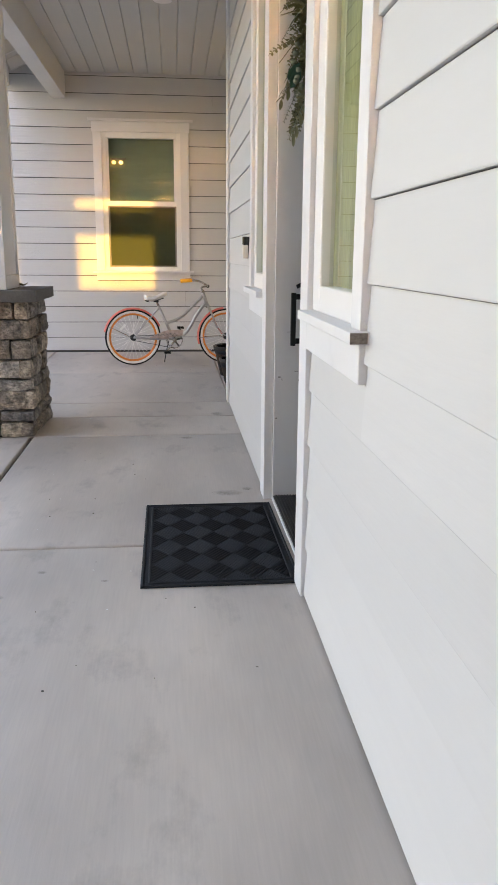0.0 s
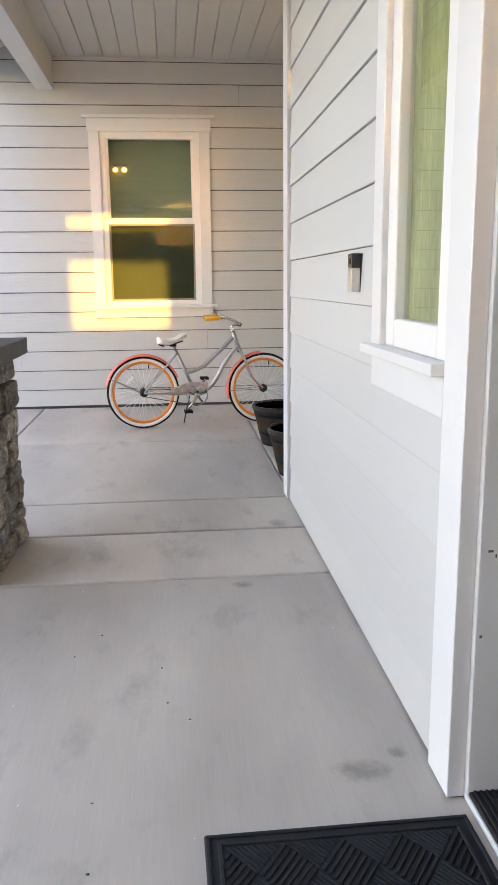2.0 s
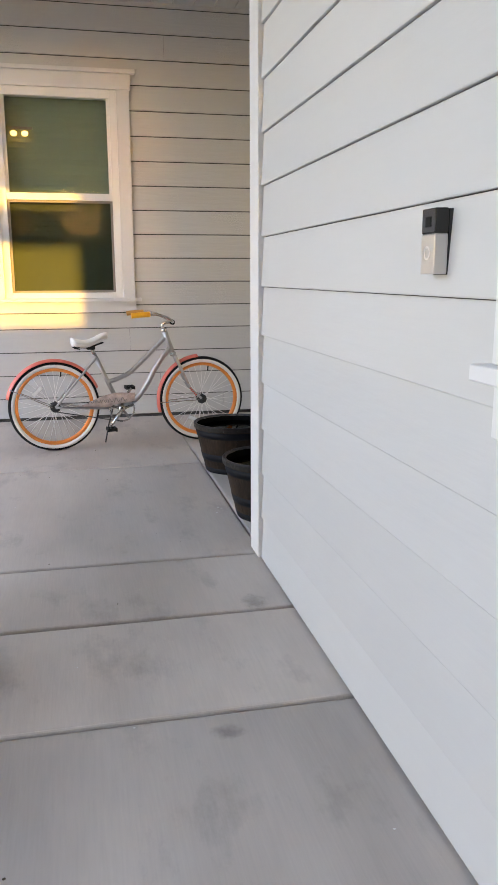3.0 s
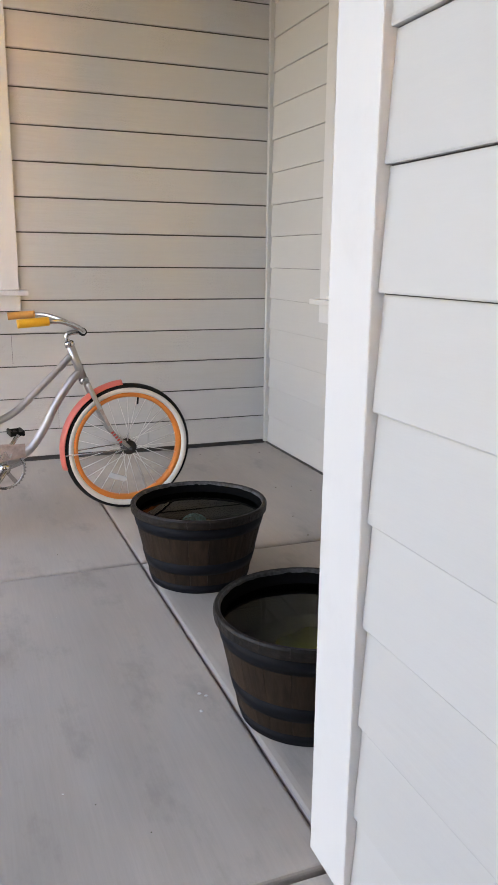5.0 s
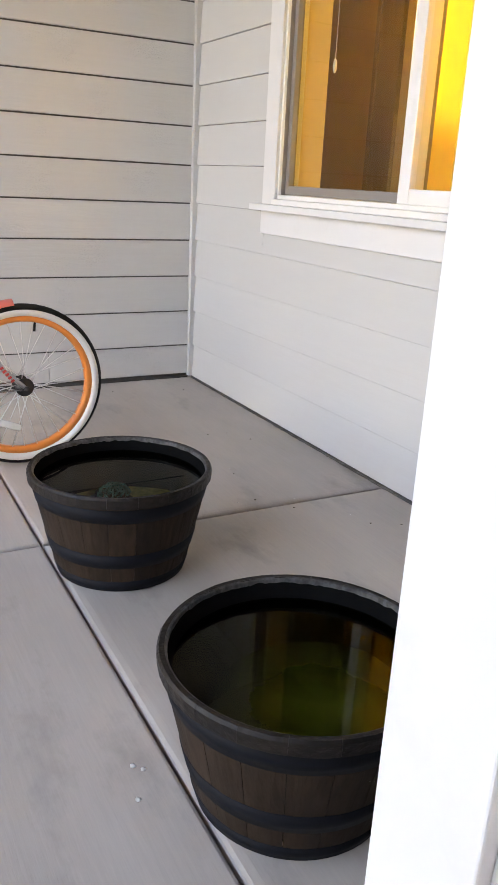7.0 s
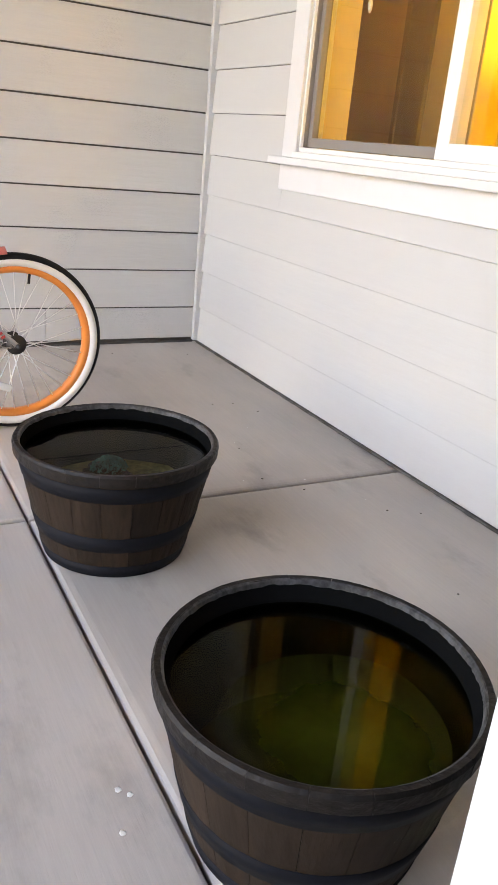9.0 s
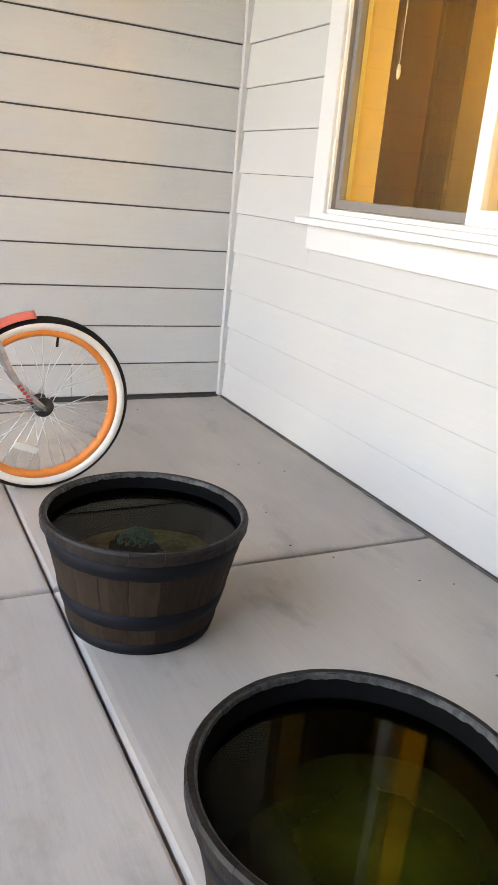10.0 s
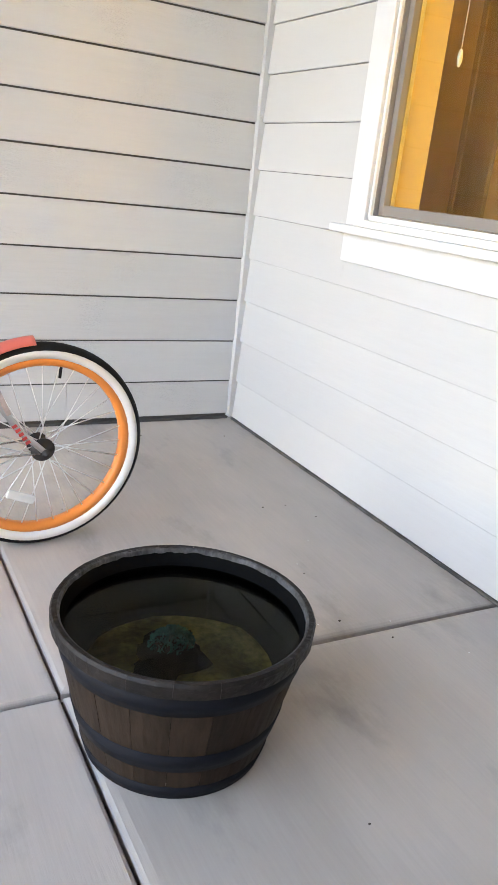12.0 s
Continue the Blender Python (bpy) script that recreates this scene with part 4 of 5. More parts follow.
for i in range(n + 1):
    t = i / n
    w_ = 0.098 * (1 - t) ** 0.8 * (1 if t > 0.08 else 0.72 + 3.5 * t) + 0.026 * (t ** 0.5)
    zc = 0.752 - 0.03 * math.sin(math.pi * min(1, t * 1.2)) + 0.012 * t
    th = 0.036 - 0.012 * t
    ring = []
    for k in range(16):
        a = 2 * math.pi * k / 16
        ring.append(bm.verts.new((0.135 + 0.245 * t, w_ * math.cos(a), zc + 0.02 * t + (th if math.sin(a) < 0 else 0.022) * math.sin(a))))
    rings.append(ring)
for p, q in zip(rings, rings[1:]):
    for k in range(16):
        f = bm.faces.new((p[k], p[(k + 1) % 16], q[(k + 1) % 16], q[k]))
        f.smooth = True
bm.faces.new(rings[0][::-1])
bm.faces.new(rings[-1])
saddle = part("saddle", bm, M_SADDLE, bike, "white padded saddle")
for s in (1, -1):
    bm = bmesh.new()
    pts = [(0.165 + 0.017 * math.cos(a * 0.8), 0.045 * s + 0.017 * math.sin(a * 0.8), 0.695 + 0.0022 * a) for a in range(20)]
    tube(bm, pts, 0.0042, 6, 2)
    part("saddle_spring", bm, M_SEAL, saddle, "black coil spring")
bm = bmesh.new()
tube(bm, [(0.15, -0.04, 0.71), (0.25, -0.02, 0.705), (0.35, -0.015, 0.735)], 0.004, 6)
tube(bm, [(0.15, 0.04, 0.71), (0.25, 0.02, 0.705), (0.35, 0.015, 0.735)], 0.004, 6)
rbox(bm, 0.235, -0.03, 0.69, 0.29, 0.03, 0.72, r=0.004)
part("saddle_rails", bm, M_SEAL, saddle, "black saddle rails and clamp")
# drive side faces the porch
SIDE = Matrix.Rotation(math.pi / 2, 4, "X")
bm = bmesh.new()
mm = Matrix.Translation((BB[0], -0.052, BB[2])) @ SIDE
lathe(bm, [(0.080, -0.0015), (0.089, -0.0015), (0.089, 0.0015), (0.080, 0.0015)], 44, m=mm, closed=True)
lathe(bm, [(0.0, 0.004), (0.024, 0.004), (0.024, -0.004), (0.0, -0.004)], 20, m=mm)
for k in range(5):
    a = 2 * math.pi * k / 5 + 0.3
    box(bm, 0.02, -0.009, -0.0012, 0.083, 0.009, 0.0012, mm @ Matrix.Rotation(a, 4, "Z"))
for k in range(36):
    box(bm, 0.088, -0.0035, -0.001, 0.0935, 0.0035, 0.001, mm @ Matrix.Rotation(2 * math.pi * k / 36, 4, "Z"))
part("chainring", bm, M_CHROME, bike, "toothed steel chainring")
bm = bmesh.new()
lathe(bm, [(0.0, 0.055), (0.02, 0.055), (0.022, -0.055), (0.0, -0.055)], 18, m=Matrix.Translation(BB) @ SIDE)
part("bottom_bracket", bm, M_SILVER, bike)
ca = radians(232)
tip = Vector((BB[0] + 0.155 * math.cos(ca), 0, BB[2] + 0.155 * math.sin(ca)))
opp = Vector((BB[0] - 0.155 * math.cos(ca), 0, BB[2] - 0.155 * math.sin(ca)))
bar_part(bike, "crank_arm", [(BB[0], -0.072, BB[2]), (tip.x, -0.082, tip.z)], (0.012, 0.009), M_CHROME)
bar_part(bike, "crank_arm", [(BB[0], 0.072, BB[2]), (opp.x, 0.082, opp.z)], (0.012, 0.009), M_CHROME)
for c, s in ((tip, -1), (opp, 1)):
    bm = bmesh.new()
    for e in (-0.032, 0.022):
        rbox(bm, c.x + e, min(0.095 * s, 0.185 * s), c.z - 0.013, c.x + e + 0.012, max(0.095 * s, 0.185 * s), c.z + 0.013, r=0.004)
    for e in (0.098, 0.178):
        rbox(bm, c.x - 0.03, e * s - 0.005, c.z - 0.01, c.x + 0.03, e * s + 0.005, c.z + 0.01, r=0.003)
    tube(bm, [(c.x, 0.08 * s, c.z), (c.x, 0.18 * s, c.z)], 0.006, 8)
    part("pedal", bm, M_SEAL, bike, "black block pedal")
bm = bmesh.new()
rings = []
for i in range(25):
    t = i / 24
    x = 0.175 + 0.37 * t
    top = 0.315 + 0.075 * math.sin(min(1, t * 1.15) * math.pi * 0.62) ** 1.2
    low = 0.305 - 0.012 * math.sin(t * math.pi) if t < 0.55 else 0.305 + 0.04 * (t - 0.55)
    rings.append([bm.verts.new((x, y, z)) for y, z in ((-0.066, low), (-0.068, top - 0.006), (-0.062, top), (-0.058, top - 0.006), (-0.0625, low))])
for p, q in zip(rings, rings[1:]):
    for k in range(5):
        bm.faces.new((p[k], p[(k + 1) % 5], q[(k + 1) % 5], q[k]))
bm.faces.new(rings[0])
bm.faces.new(rings[-1][::-1])
guard = part("chain_guard", bm, M_GUARD, bike, "pinkish grey chain guard with a scroll pattern")
for k in range(6):
    bm = bmesh.new()
    cx = 0.24 + 0.045 * k
    tube(bm, [(cx - 0.022, -0.0685, 0.322), (cx - 0.008, -0.0685, 0.342 + 0.003 * k), (cx + 0.008, -0.0685, 0.326), (cx + 0.02, -0.0685, 0.345)], 0.0022, 6)
    part("scroll", bm, M_CHROME, guard)
bar_part(bike, "chain", [(0.0, -0.053, RH + 0.03), (0.22, -0.053, 0.332), (BB[0], -0.053, BB[2] + 0.09)], 0.0035, M_DARKMET, "dark roller chain", 6)
bar_part(bike, "chain", [(0.0, -0.053, RH - 0.03), (0.22, -0.053, 0.232), (BB[0], -0.053, BB[2] - 0.09)], 0.0035, M_DARKMET, "dark roller chain", 6)
bm = bmesh.new()
lathe(bm, [(0.012, 0.002), (0.034, 0.002), (0.034, -0.002), (0.012, -0.002)], 22, m=Matrix.Translation((0, -0.053, RH)) @ SIDE, closed=True)
part("sprocket", bm, M_DARKMET, bike)
bar_part(bike, "kickstand", [(0.40, 0.02, 0.26), (0.375, 0.07, 0.13), (0.36, 0.13, 0.004)], 0.0055, M_DARKMET, "dark metal kickstand")
bar_part(bike, "coaster_arm", [(0.0, 0.062, RH), (0.16, 0.055, RH - 0.012)], 0.005, M_CHROME)
for k in range(5):
    bm = bmesh.new()
    c = Vector((0.957, -0.0605, 0.395)).lerp(Vector((0.995, -0.0595, 0.345)), k / 4)
    rbox(bm, -0.007, -0.0008, -0.0045, 0.007, 0.0008, 0.0045, r=0.0004, seg=1, m=Matrix.Translation(c) @ Matrix.Rotation(-0.5, 4, "Y"))
    part("lettering_bar", bm, M_RED, bike, "red lettering bar on the fork")
bm = bmesh.new()
rbox(bm, -0.007, -0.001, -0.045, 0.007, 0.001, 0.045, r=0.0005, seg=1, m=Matrix.Translation((0.923, -0.0615, 0.47)) @ Matrix.Rotation(-0.43, 4, "Y"))
part("fork_decal", bm, M_GUARD, bike, "tan patterned decal")

# the handlebar and front wheel are turned a little
for ob in bike.children:
    kind_ = ob.name.split(".")[0]
    bars = kind_ in ("stem", "bar_clamp", "handlebar", "grip")
    front = kind_ in ("front_wheel", "front_fender", "fork_blade", "fork_crown", "axle_nut", "lettering_bar", "fork_decal")
    if bars or front or (kind_ == "fender_stay" and ob.data.vertices[0].co.x > 0.5):
        ob.matrix_basis = Matrix.Translation(HB) @ Matrix.Rotation(radians(-9 if bars else -5), 4, (Vector(HT) - Vector(HB)).normalized()) @ Matrix.Rotation(radians(-4 if bars else 0), 4, "X") @ Matrix.Translation(-Vector(HB)) @ ob.matrix_basis

# ---- tubs of water ----
TR, BR, TH = 0.254, 0.182, 0.303


def tub_radius(z):
    return BR + (TR - BR) * (z / TH) ** 0.92


def build_tub(c, turn, label, silt, level, fluid, drop, reach, bottom):
    tub = thing("barrel_tub", label, "tub", pose(c[0], c[1], 0, 0, 0, turn), group="barrel tubs of water")
    n = 20
    for k in range(n):
        a0, a1 = 2 * math.pi * (k + 0.008) / n, 2 * math.pi * (k + 0.992) / n
        bm = bmesh.new()
        grid = []
        for i in range(9):
            z = 0.004 + (TH - 0.008) * i / 8
            ring = []
            for j in range(4):
                a = a0 + (a1 - a0) * j / 3
                r = tub_radius(z) - (0.0007 if j in (0, 3) else 0.0)
                ring.append(bm.verts.new((r * math.cos(a), r * math.sin(a), z)))
            for j in (3, 0):
                a = a0 + (a1 - a0) * j / 3
                r = tub_radius(z) - 0.007
                ring.append(bm.verts.new((r * math.cos(a), r * math.sin(a), z)))
            grid.append(ring)
        for p, q in zip(grid, grid[1:]):
            for j in range(6):
                f = bm.faces.new((p[j], p[(j + 1) % 6], q[(j + 1) % 6], q[j]))
                f.smooth = False
        bm.faces.new(grid[0])
        bm.faces.new(grid[-1][::-1])
        part("stave", bm, M_TUB, tub)
    for z0, z1 in ((0.0, 0.034), (0.078, 0.122), (0.224, 0.267)):
        bm = bmesh.new()
        a, b = tub_radius(z0), tub_radius(z1)
        lathe(bm, [(a - 0.004, z0), (a + 0.0018, z0 + 0.001), (b + 0.0018, z1 - 0.001), (b - 0.004, z1)], 64, closed=True)
        part("hoop", bm, M_HOOP, tub, "dark moulded hoop")
    for k in range(n):
        bm = bmesh.new()
        a0, a1 = 2 * math.pi * (k + 0.004) / n, 2 * math.pi * (k + 0.996) / n
        prof = [(TR + 0.0015, TH - 0.03), (TR + 0.003, TH - 0.006), (TR - 0.001, TH), (TR - 0.011, TH - 0.001), (TR - 0.0135, TH - 0.004), (TR - 0.0145, TH - 0.013)]
        rings = []
        for j in range(4):
            a = a0 + (a1 - a0) * j / 3
            wob = 0.0012 * noise.noise(Vector((k * 3.1, j, c[0])))
            rings.append([bm.verts.new(((r + wob) * math.cos(a), (r + wob) * math.sin(a), z)) for r, z in prof])
        for p, q in zip(rings, rings[1:]):
            for i in range(6):
                bm.faces.new((p[i], p[(i + 1) % 6], q[(i + 1) % 6], q[i]))
        bm.faces.new(rings[0])
        bm.faces.new(rings[-1][::-1])
        part("rim_block", bm, M_TUBRIM, tub)
    bm = bmesh.new()
    lathe(bm, [(TR - 0.0142, TH - 0.010), (TR - 0.0165, TH - 0.014), (tub_radius(TH - 0.04) - 0.017, TH - 0.045), (tub_radius(TH * 0.5) - 0.017, TH * 0.5), (BR - 0.017, 0.02), (0.0005, 0.02)], 56)
    part("liner", bm, M_TUBIN, tub, "black inner wall")
    bm = bmesh.new()
    rings = []
    for k in range(160):
        a = 2 * math.pi * k / 160
        ca_, sa_ = math.cos(a), math.sin(a)
        rough_ = noise.noise(Vector((ca_ * 9, sa_ * 9, c[1]))) + 0.6 * noise.noise(Vector((ca_ * 31, sa_ * 31, c[1])))
        low_ = TH - 0.012 - 0.006 * max(-0.6, rough_)
        rings.append([bm.verts.new(((TR - d_) * ca_, (TR - d_) * sa_, z)) for d_, z in ((0.0105, TH - 0.0004), (0.0145, TH - 0.0035), (0.0162, low_), (0.0135, low_ + 0.001))])
    for k in range(160):
        p, q = rings[k], rings[(k + 1) % 160]
        for i in range(4):
            bm.faces.new((p[i], p[(i + 1) % 4], q[(i + 1) % 4], q[i]))
    part("worn_edge", bm, M_WORN, tub, "scuffed paler inner edge of the rim")
    # water and what lies in it
    bm = bmesh.new()
    disc(bm, tub_radius(level) - 0.0165, level, 56)
    water = tagged(part("water", bm, fluid), "dark still water with a greenish bottom in the tub", "water", kind="stuff")
    for poly in water.data.polygons:
        if poly.normal.z < 0:
            poly.flip()
    water.matrix_world = tub.matrix_world.copy()
    water.visible_shadow = False
    bm = bmesh.new()
    m0 = 24
    prev = None
    for i in range(9):
        r = reach * i / 8
        ring = []
        for j in range(m0):
            a = 2 * math.pi * j / m0
            p = Vector((r * math.cos(a), r * math.sin(a), 0))
            ring.append(bm.verts.new((p.x, p.y, silt - drop * (i / 8) ** 2.2 + 0.016 * noise.noise(p * 9 + Vector(c).to_3d()))))
        if prev:
            for j in range(m0):
                f = bm.faces.new((prev[j], prev[(j + 1) % m0], ring[(j + 1) % m0], ring[j]))
                f.smooth = True
        prev = ring
    bed = tagged(part("silt", bm, bottom), "olive green silt on the tub's bottom", "silt", kind="stuff")
    bed.matrix_world = tub.matrix_world.copy()
    return tub


build_tub((0.688, 8.072), 9, "brown half barrel tub of dark water beside the bicycle", 0.158, 0.264, M_WATER, 0.0, BR + 0.012, M_SILT)
build_tub((0.688, 7.098), 0, "brown half barrel tub of murky green water by the corner", 0.155, 0.262, M_MURK, 0.06, BR + 0.009, M_SLUDGE)
# green disc under the water, its alpha falling from centre to rim
me = bpy.data.meshes.new("algae_cloud")
me.from_pydata([(0.2 * math.cos(math.pi * k / 24), 0.2 * math.sin(math.pi * k / 24), 0) for k in range(48)], [], [tuple(range(48))])
me.materials.append(M_GREEN_CLOUD)
algae = tagged(new("algae_cloud", me), "green cloud in the murky water, thinning towards its rim", "algae", kind="stuff")
algae.location = (0.72, 7.06, 0.19)
rnd = random.Random(11)
plant = thing("water_plant", "blue green water plant on a dark stone under the water", "plant", pose(0.672, 8.085, 0.14))
bm = bmesh.new()
blob(bm, (0, 0, 0.035), (0.06, 0.05, 0.05), 3, 0.5)
blob(bm, (-0.045, -0.02, 0.02), (0.035, 0.03, 0.03), 2, 0.5)
blob(bm, (0.05, -0.015, 0.02), (0.03, 0.035, 0.03), 2, 0.5)
part("stone", bm, M_DARKSTONE, plant)
bm = bmesh.new()
for k in range(420):
    a, r = rnd.uniform(0, 6.28), rnd.random() ** 0.5
    p = Vector((0.047 * r * math.cos(a), 0.04 * r * math.sin(a), 0.074 + 0.024 * (1 - r * r) + rnd.uniform(-0.005, 0.005)))
    size = rnd.uniform(0.5, 1.1)
    box(bm, -0.0045 * size, -0.002, -0.0008, 0.0045 * size, 0.002, 0.0008, Matrix.Translation(p) @ Euler((rnd.uniform(0, 3), rnd.uniform(0, 3), rnd.uniform(0, 3))).to_matrix().to_4x4())
part("leaf_tuft", bm, M_MOSS, plant)
for c, s in (((0.80, 7.98), 0.028), ((0.70, 7.05), 0.05)):
    bm = bmesh.new()
    blob(bm, (0, 0, 0), (s, s * 0.8, s * 0.6), 2, 0.4)
    ob = tagged(part("pebble", bm, M_DARKSTONE), "dark rounded stone lying in the tub's silt", "stone", group="stones in the tubs")
    ob.location = (c[0], c[1], 0.12 + s * 0.3)

# ---- door mat ----
mat_ = thing("door_mat", "black rubber edged door mat with a diamond rib pattern", "mat", pose(0.186, 3.298, 0.001, 0, 0, 0.4))
MW, ML = 0.304, 0.483
bm = bmesh.new()
rbox(bm, -MW, -ML, 0, MW, ML, 0.005, r=0.002)
part("base", bm, M_RUBBER_MAT, mat_)
bm = bmesh.new()
for q in ((-MW + 0.002, -ML + 0.002, MW - 0.002, -ML + 0.012), (-MW + 0.002, ML - 0.012, MW - 0.002, ML - 0.002), (-MW + 0.002, -ML + 0.012, -MW + 0.012, ML - 0.012), (MW - 0.012, -ML + 0.012, MW - 0.002, ML - 0.012),
          (-MW + 0.028, -ML + 0.028, MW - 0.028, -ML + 0.038), (-MW + 0.028, ML - 0.038, MW - 0.028, ML - 0.028), (-MW + 0.028, -ML + 0.038, -MW + 0.038, ML - 0.038), (MW - 0.038, -ML + 0.038, MW - 0.028, ML - 0.038)):
    rbox(bm, q[0], q[1], 0.004, q[2], q[3], 0.010, r=0.002, seg=1)
part("border", bm, M_RUBBER_MAT, mat_, "raised rubber border")
# ribbed diamonds: each rhomb is filled with bars along one of its two sides
NX, NY = 4, 5
hx, hy = (MW - 0.042) / NX, (ML - 0.042) / NY
for i in range(-NX, NX + 1):
    for j in range(-NY, NY + 1):
        if (i + j) % 2:
            continue
        cx, cy = i * hx, j * hy
        kind_ = i % 2
        bm = bmesh.new()
        bars, wide, tall = (10, 0.0022, 0.0088) if kind_ else (7, 0.0035, 0.0098)
        for k in range(bars):
            t = (k + 0.5) / bars * 2 - 1
            # bar from side to side of the rhomb, parallel to one edge
            e1, e2 = Vector((hx, hy, 0)) / 2, Vector((hx, -hy, 0)) / 2
            if kind_:
                e1, e2 = e2, e1
            a, b = e2 * t - e1 * 0.95, e2 * t + e1 * 0.95
            lim = Vector((MW - 0.042, ML - 0.042, 0))
            a, b = a + Vector((cx, cy, 0)), b + Vector((cx, cy, 0))
            t0, t1 = 0.0, 1.0
            d = b - a
            for ax in (0, 1):
                for sgn in (1, -1):
                    den = sgn * d[ax]
                    num = lim[ax] - sgn * a[ax]
                    if abs(den) < 1e-9:
                        continue
                    if den > 0:
                        t1 = min(t1, num / den)
                    else:
                        t0 = max(t0, num / den)
            if t1 - t0 < 0.06:
                continue
            p, q = a + d * t0, a + d * t1
            side = Vector((-d.y, d.x, 0)).normalized() * wide
            lo = [bm.verts.new(v + Vector((0, 0, 0.0045))) for v in (p - side * 1.3, p + side * 1.3, q + side * 1.3, q - side * 1.3)]
            hi = [bm.verts.new(v + Vector((0, 0, tall))) for v in (p - side * 0.7, p + side * 0.7, q + side * 0.7, q - side * 0.7)]
            bm.faces.new(hi)
            for u in range(4):
                bm.faces.new((lo[u], lo[(u + 1) % 4], hi[(u + 1) % 4], hi[u]))
        if bm.faces:
            part("rib_field", bm, M_RUBBER_MAT, mat_)
        else:
            bm.free()

# ---- doorbell ----
bell = thing("doorbell", "black and silver camera doorbell on a wedge on the siding", "doorbell", pose(XW + 0.002, 4.905, 1.183, 0, 0, 0))
bm = bmesh.new()
rbox(bm, -0.0025, -0.030, 0.0, 0.012, 0.030, 0.127, r=0.001)
part("back_wedge", bm, M_BELLBLK, bell)
bm = bmesh.new()
rbox(bm, -0.032, -0.031, 0.001, -0.0028, 0.031, 0.0795, r=0.003, seg=2)
part("face_plate", bm, M_BELLSIL, bell, "satin nickel face plate")
bm = bmesh.new()
rbox(bm, -0.032, -0.031, 0.0795, -0.0028, 0.031, 0.128, r=0.003, seg=2)
part("camera_head", bm, M_BELLBLK, bell, "glossy black camera head")
bm = bmesh.new()
lathe(bm, [(0.010, 0.0), (0.010, 0.0015), (0.0135, 0.0015), (0.0135, 0.0)], 28, m=Matrix.Translation((-0.0318, 0, 0.042)) @ Matrix.Rotation(-math.pi / 2, 4, "Y"), closed=True)
part("button_ring", bm, M_VINYL, bell, "pale button ring")
bm = bmesh.new()
rbox(bm, -0.0335, -0.012, 0.092, -0.0315, 0.012, 0.112, r=0.0008, seg=1)
part("lens_window", bm, M_SEAL, bell)

# ---- wreath on the door ----
rnd = random.Random(21)
WC = Vector((DX - 0.05, 3.34, 2.11))
wreath = thing("wreath", "green eucalyptus and fern wreath hanging on the front door", "wreath", Matrix.Translation(WC))


def leaf(bm, m, l_, w_, curl=0.2):
    pts = [(0, 0), (0.3, 0.8), (0.62, 1.0), (0.88, 0.55), (1.0, 0.0)]
    up = [bm.verts.new(m @ Vector((l_ * t, w_ * 0.5 * s, curl * l_ * (t * t)))) for t, s in pts[1:-1]]
    dn = [bm.verts.new(m @ Vector((l_ * t, -w_ * 0.5 * s, curl * l_ * (t * t)))) for t, s in pts[1:-1]]
    a, b = bm.verts.new(m @ Vector((0, 0, 0))), bm.verts.new(m @ Vector((l_, 0, curl * l_)))
    md = [bm.verts.new(m @ Vector((l_ * t, 0, curl * l_ * t * t - 0.06 * w_))) for t, s in pts[1:-1]]
    ch = [a, *md, b]
    for side in (up, dn):
        sd = [a, *side, b]
        bm.faces.new((ch[0], ch[1], sd[1]))
        bm.faces.new((ch[1], ch[2], sd[2], sd[1]))
        bm.faces.new((ch[2], ch[3], sd[3], sd[2]))
        bm.faces.new((ch[3], ch[4], sd[3]))


def frame_of(d):
    d = d.normalized()
    s = d.cross(Vector((0.3, 0.2, 0.93))).normalized()
    return Matrix((d, s, d.cross(s))).transposed().to_4x4()


bm = bmesh.new()
R0 = 0.24
for k in range(5):
    pts = []
    for i in range(25):
        a = 2 * math.pi * i / 24
        r = R0 + 0.02 * math.sin(a * 5 + k * 1.3)
        pts.append((0.014 * math.cos(a * 4 + k * 1.256), r * math.cos(a), r * math.sin(a)))
    tube(bm, pts, 0.006, 6, 2)
part("twig_ring", bm, M_TWIG, wreath, "brown twig ring")
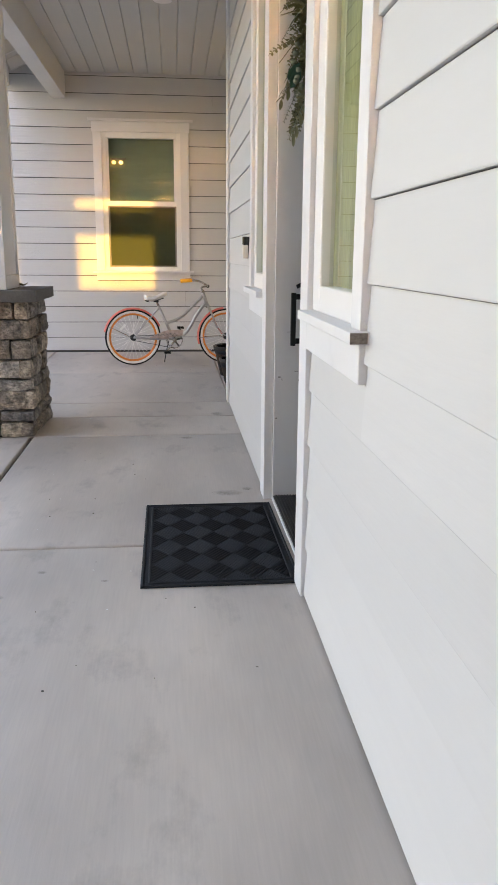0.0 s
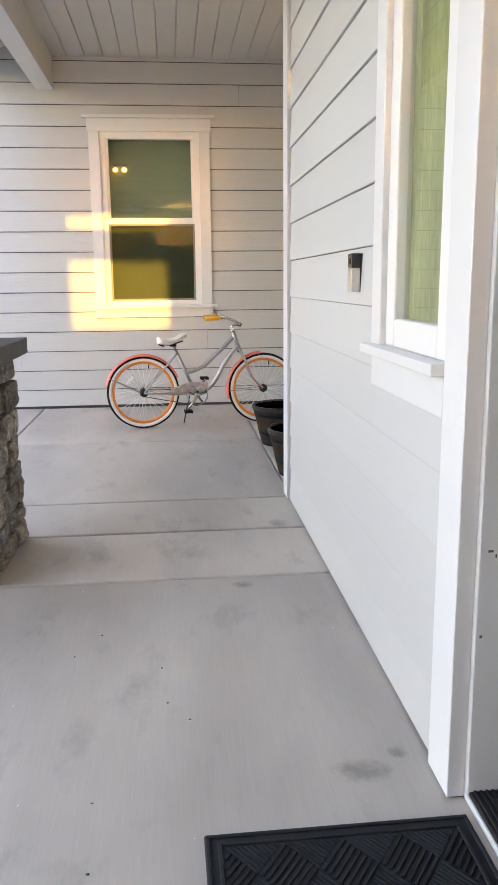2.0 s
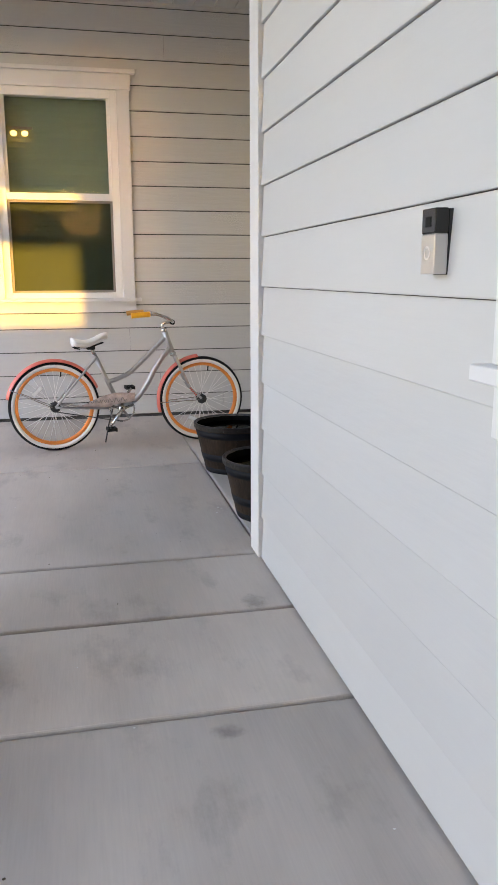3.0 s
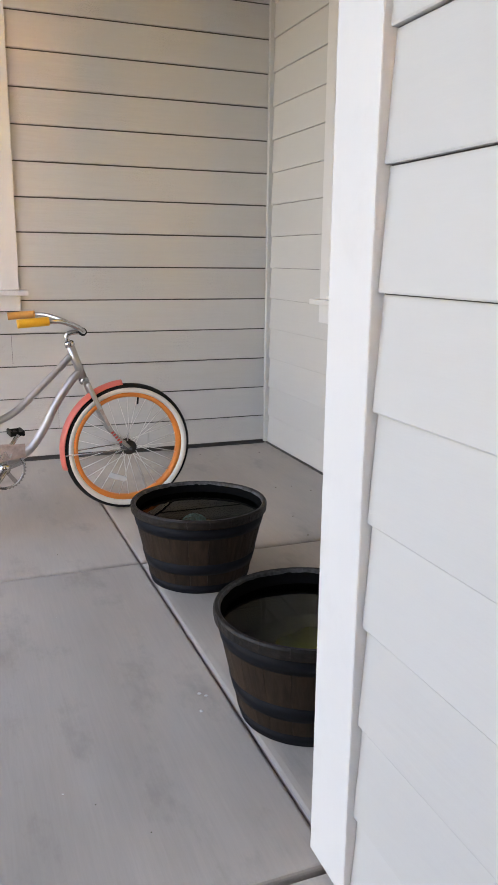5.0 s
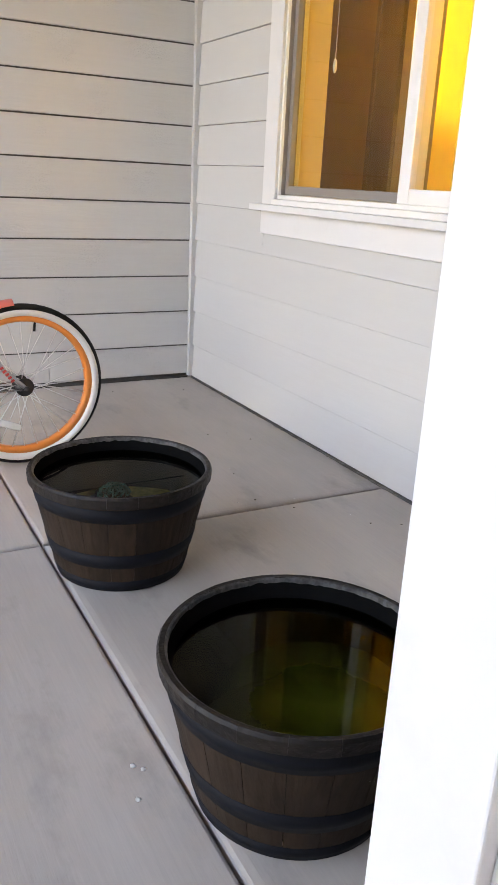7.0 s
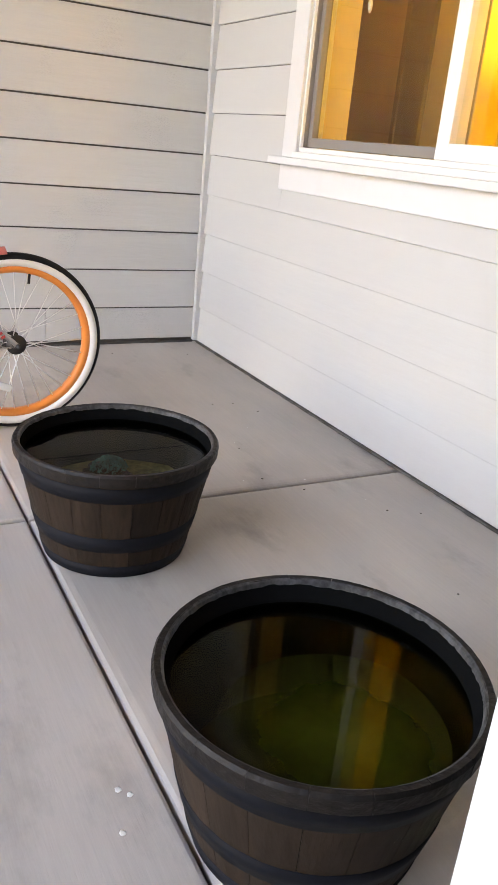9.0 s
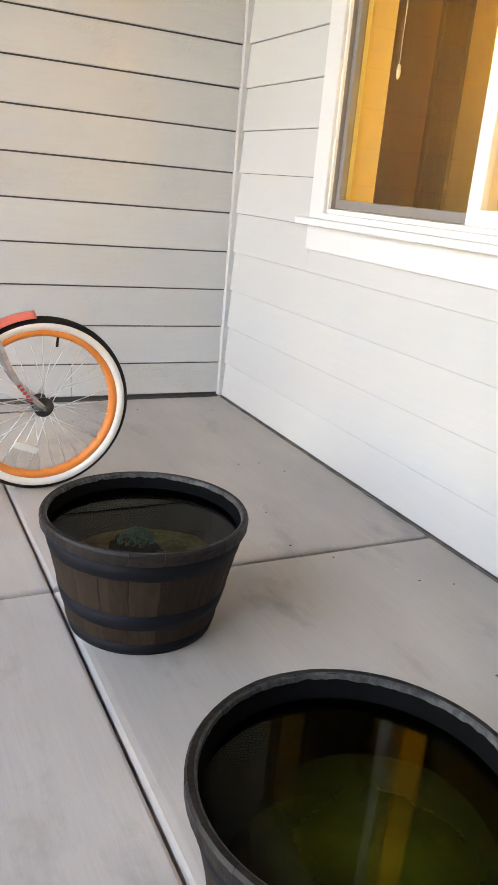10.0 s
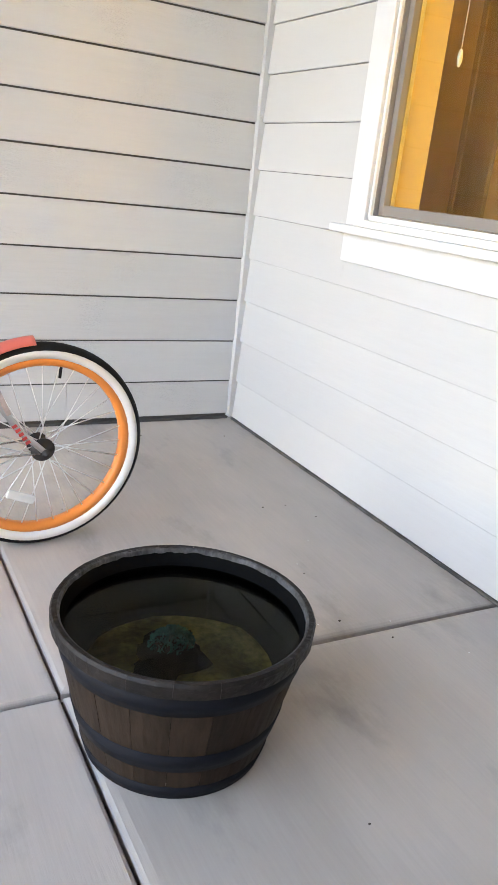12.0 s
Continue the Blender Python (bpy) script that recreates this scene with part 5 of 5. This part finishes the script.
for k in range(150):
    a = 2 * math.pi * k / 150 + rnd.uniform(-0.05, 0.05)
    base = Vector((rnd.uniform(-0.03, 0.01), R0 * math.cos(a), R0 * math.sin(a)))
    out_ = Vector((0, math.cos(a), math.sin(a)))
    tan = Vector((0, -math.sin(a), math.cos(a)))
    d = (out_ * rnd.uniform(0.5, 1.0) + tan * rnd.uniform(-0.9, 0.5) + Vector((rnd.uniform(-0.75, -0.05), 0, rnd.uniform(-0.4, 0.1)))).normalized()
    L = rnd.uniform(0.09, 0.20)
    kind_ = rnd.choice(("euc", "euc", "euc", "fern", "fern", "long"))
    bm = bmesh.new()
    droop = Vector((0, 0, -0.25 * L))
    pts = [base, base + d * L * 0.5 + droop * 0.2, base + d * L + droop]
    tube(bm, pts, (0.0022, 0.001), 5, 4)
    path = spline(pts, 8)
    for i, p in enumerate(path[1:], 1):
        t = i / len(path)
        dirn = (path[min(i + 1, len(path) - 1)] - path[i - 1]).normalized()
        sd = dirn.orthogonal().normalized()
        if kind_ == "euc":
            for s in (1, -1):
                rot = Matrix.Rotation(i * 1.57, 4, dirn)
                leaf(bm, Matrix.Translation(p) @ frame_of((rot @ sd) * s + dirn * 0.6), rnd.uniform(0.014, 0.022) * (1.2 - 0.5 * t), 0.016 * (1.2 - 0.5 * t))
        elif kind_ == "fern":
            for s in (1, -1):
                leaf(bm, Matrix.Translation(p) @ frame_of(sd * s + dirn * 0.35), 0.034 * (1.1 - 0.8 * t), 0.007, 0.1)
        elif i % 2:
            leaf(bm, Matrix.Translation(p) @ frame_of(sd * rnd.choice((1, -1)) + dirn * 1.2), 0.055, 0.017)
    part("sprig", bm, {"euc": M_LEAF, "fern": M_LEAF2 if k % 3 else M_LEAF, "long": M_LEAF}[kind_], wreath)
for a, l_ in ((-0.62, 0.10), (-0.85, 0.09)):
    bm = bmesh.new()
    base = Vector((-0.05, R0 * math.cos(a), R0 * math.sin(a)))
    leaf(bm, Matrix.Translation(base) @ frame_of(Vector((-0.35, 0.9, -0.25 + 0.3 * a))), l_, 0.04, 0.15)
    part("broad_leaf", bm, M_LEAF3, wreath, "broad dark green leaf")
for k in range(7):
    a = -0.2 - 0.15 * k
    bm = bmesh.new()
    blob(bm, (-0.05 - 0.01 * (k % 3), (R0 + 0.03) * math.cos(a), (R0 + 0.03) * math.sin(a)), (0.014, 0.013, 0.013), 1, 0.3)
    part("pale_bud", bm, M_LEAF2, wreath)

# ---- ceiling fitting and small things on the floor ----
fit_ = thing("ceiling_light", "small round flush light on the porch ceiling", "lamp", pose(-0.02, 7.3, TOP))
bm = bmesh.new()
lathe(bm, [(0.0005, -0.012), (0.05, -0.012), (0.075, -0.006), (0.08, 0.0), (0.0005, 0.0)], 32)
part("housing", bm, M_VINYL, fit_)
lamp_in = thing("room_lamp_fitting", "two small lit bulbs on a bar behind the window glass", "lamp", pose(-0.60, YF + 0.072, 2.28))
bm = bmesh.new()
rbox(bm, -0.09, -0.01, 0.03, 0.09, 0.01, 0.05, r=0.003)
part("bar", bm, M_FRAME, lamp_in)
M_BULB = glow("warm bulb", (1.0, 0.55, 0.1), 0.3)
for x in (-0.055, 0.03):
    bm = bmesh.new()
    blob(bm, (x, 0, 0), (0.026, 0.014, 0.022), 2)
    part("bulb", bm, M_BULB, lamp_in, "glowing warm bulb")
cap_plant = thing("pot_plant", "small green leafy plant on the pillar cap behind the column", "plant", pose(-1.035, 5.88, PH + 0.078))
for k in range(9):
    bm = bmesh.new()
    a = rnd.uniform(0, 6.28)
    leaf(bm, frame_of(Vector((math.cos(a), math.sin(a), rnd.uniform(0.2, 0.9)))), rnd.uniform(0.04, 0.065), 0.03, 0.1)
    part("leaf", bm, M_LEAF, cap_plant)
rnd = random.Random(4)
bm = bmesh.new()
spots = [(0.41, 7.175), (0.445, 7.243), (0.43, 7.26)] + [(rnd.uniform(-0.7, 1.6), rnd.uniform(2.2, 9.8)) for _ in range(70)]
for i, (x, y) in enumerate(spots):
    if x > 0.46 and y < 6.6:
        continue
    s = 0.0055 if i < 3 else rnd.uniform(0.0012, 0.0035)
    blob(bm, (x, y, 0.0008), (s, s * rnd.uniform(0.6, 1.2), 0.0006), 2, 0.9)
tagged(part("paint_specks", bm, M_SPECK), "white paint specks dried on the concrete", "specks", kind="stuff")
bm = bmesh.new()
for i in range(90):
    x, y = rnd.uniform(-0.8, 1.7), rnd.uniform(2.0, 9.9)
    if x > 0.46 and y < 6.6:
        continue
    s = rnd.uniform(0.0015, 0.005)
    blob(bm, (x, y, 0.0008), (s, s * rnd.uniform(0.4, 1.0), 0.0016), 1, 0.5)
tagged(part("debris", bm, M_TWIG), "dark crumbs of dirt scattered over the concrete", "dirt", kind="stuff")

rnd = random.Random(8)
for x, y, w_, l_ in ((0.29, 3.98, 0.2, 0.13), (0.40, 4.05, 0.07, 0.07), (-0.5, 3.0, 0.05, 0.04), (-0.62, 2.78, 0.06, 0.05), (-0.25, 2.9, 0.04, 0.03), (0.1, 5.25, 0.12, 0.09), (0.35, 6.05, 0.12, 0.2)):
    me = bpy.data.meshes.new("floor_stain")
    n = 20
    me.from_pydata([(w_ / 1.4 * math.cos(2 * math.pi * k / n), l_ / 1.4 * math.sin(2 * math.pi * k / n), 0) for k in range(n)], [], [tuple(range(n))])
    me.materials.append(M_STAIN)
    ob = tagged(new("floor_stain", me), "faint dark stain soaked into the porch concrete", "stain", kind="stuff")
    ob.location = (x, y, 0.0006 + 0.0001 * rnd.random())

# rough sealant along the foot of the nook and end walls
rnd = random.Random(23)
for nm, p0, p1 in (("trim_nook", (XE - 0.001, YC + 0.02), (XE - 0.001, YF - 0.02)), ("trim_far", (-1.4, YF - 0.001), (XE - 0.02, YF - 0.001))):
    bm = bmesh.new()
    n = int((Vector(p1) - Vector(p0)).length / 0.03)
    along = (Vector(p1) - Vector(p0)).normalized()
    out = Vector((-along.y, along.x)) if nm == "trim_nook" else Vector((along.y, -along.x))
    rings = []
    for i in range(n + 1):
        c = Vector(p0).lerp(Vector(p1), i / n)
        d = 0.003 + 0.005 * rnd.random() + 0.008 * max(0, noise.noise(Vector((c.x * 5, c.y * 5, 0))))
        h = 0.005 + 0.008 * rnd.random()
        rings.append([bm.verts.new((c.x + out.x * e, c.y + out.y * e, z)) for e, z in ((-0.004, h), (0.35 * d, 0.8 * h), (d, 0.001), (-0.004, 0.001))])
    for p, q in zip(rings, rings[1:]):
        for k in range(4):
            bm.faces.new((p[k], p[(k + 1) % 4], q[(k + 1) % 4], q[k]))
    bm.faces.new(rings[0][::-1])
    bm.faces.new(rings[-1])
    bmesh.ops.recalc_face_normals(bm, faces=bm.faces)
    tagged(part(nm, bm, M_JOINT), "rough dark sealant along the wall's foot", "sealant", kind="structure")
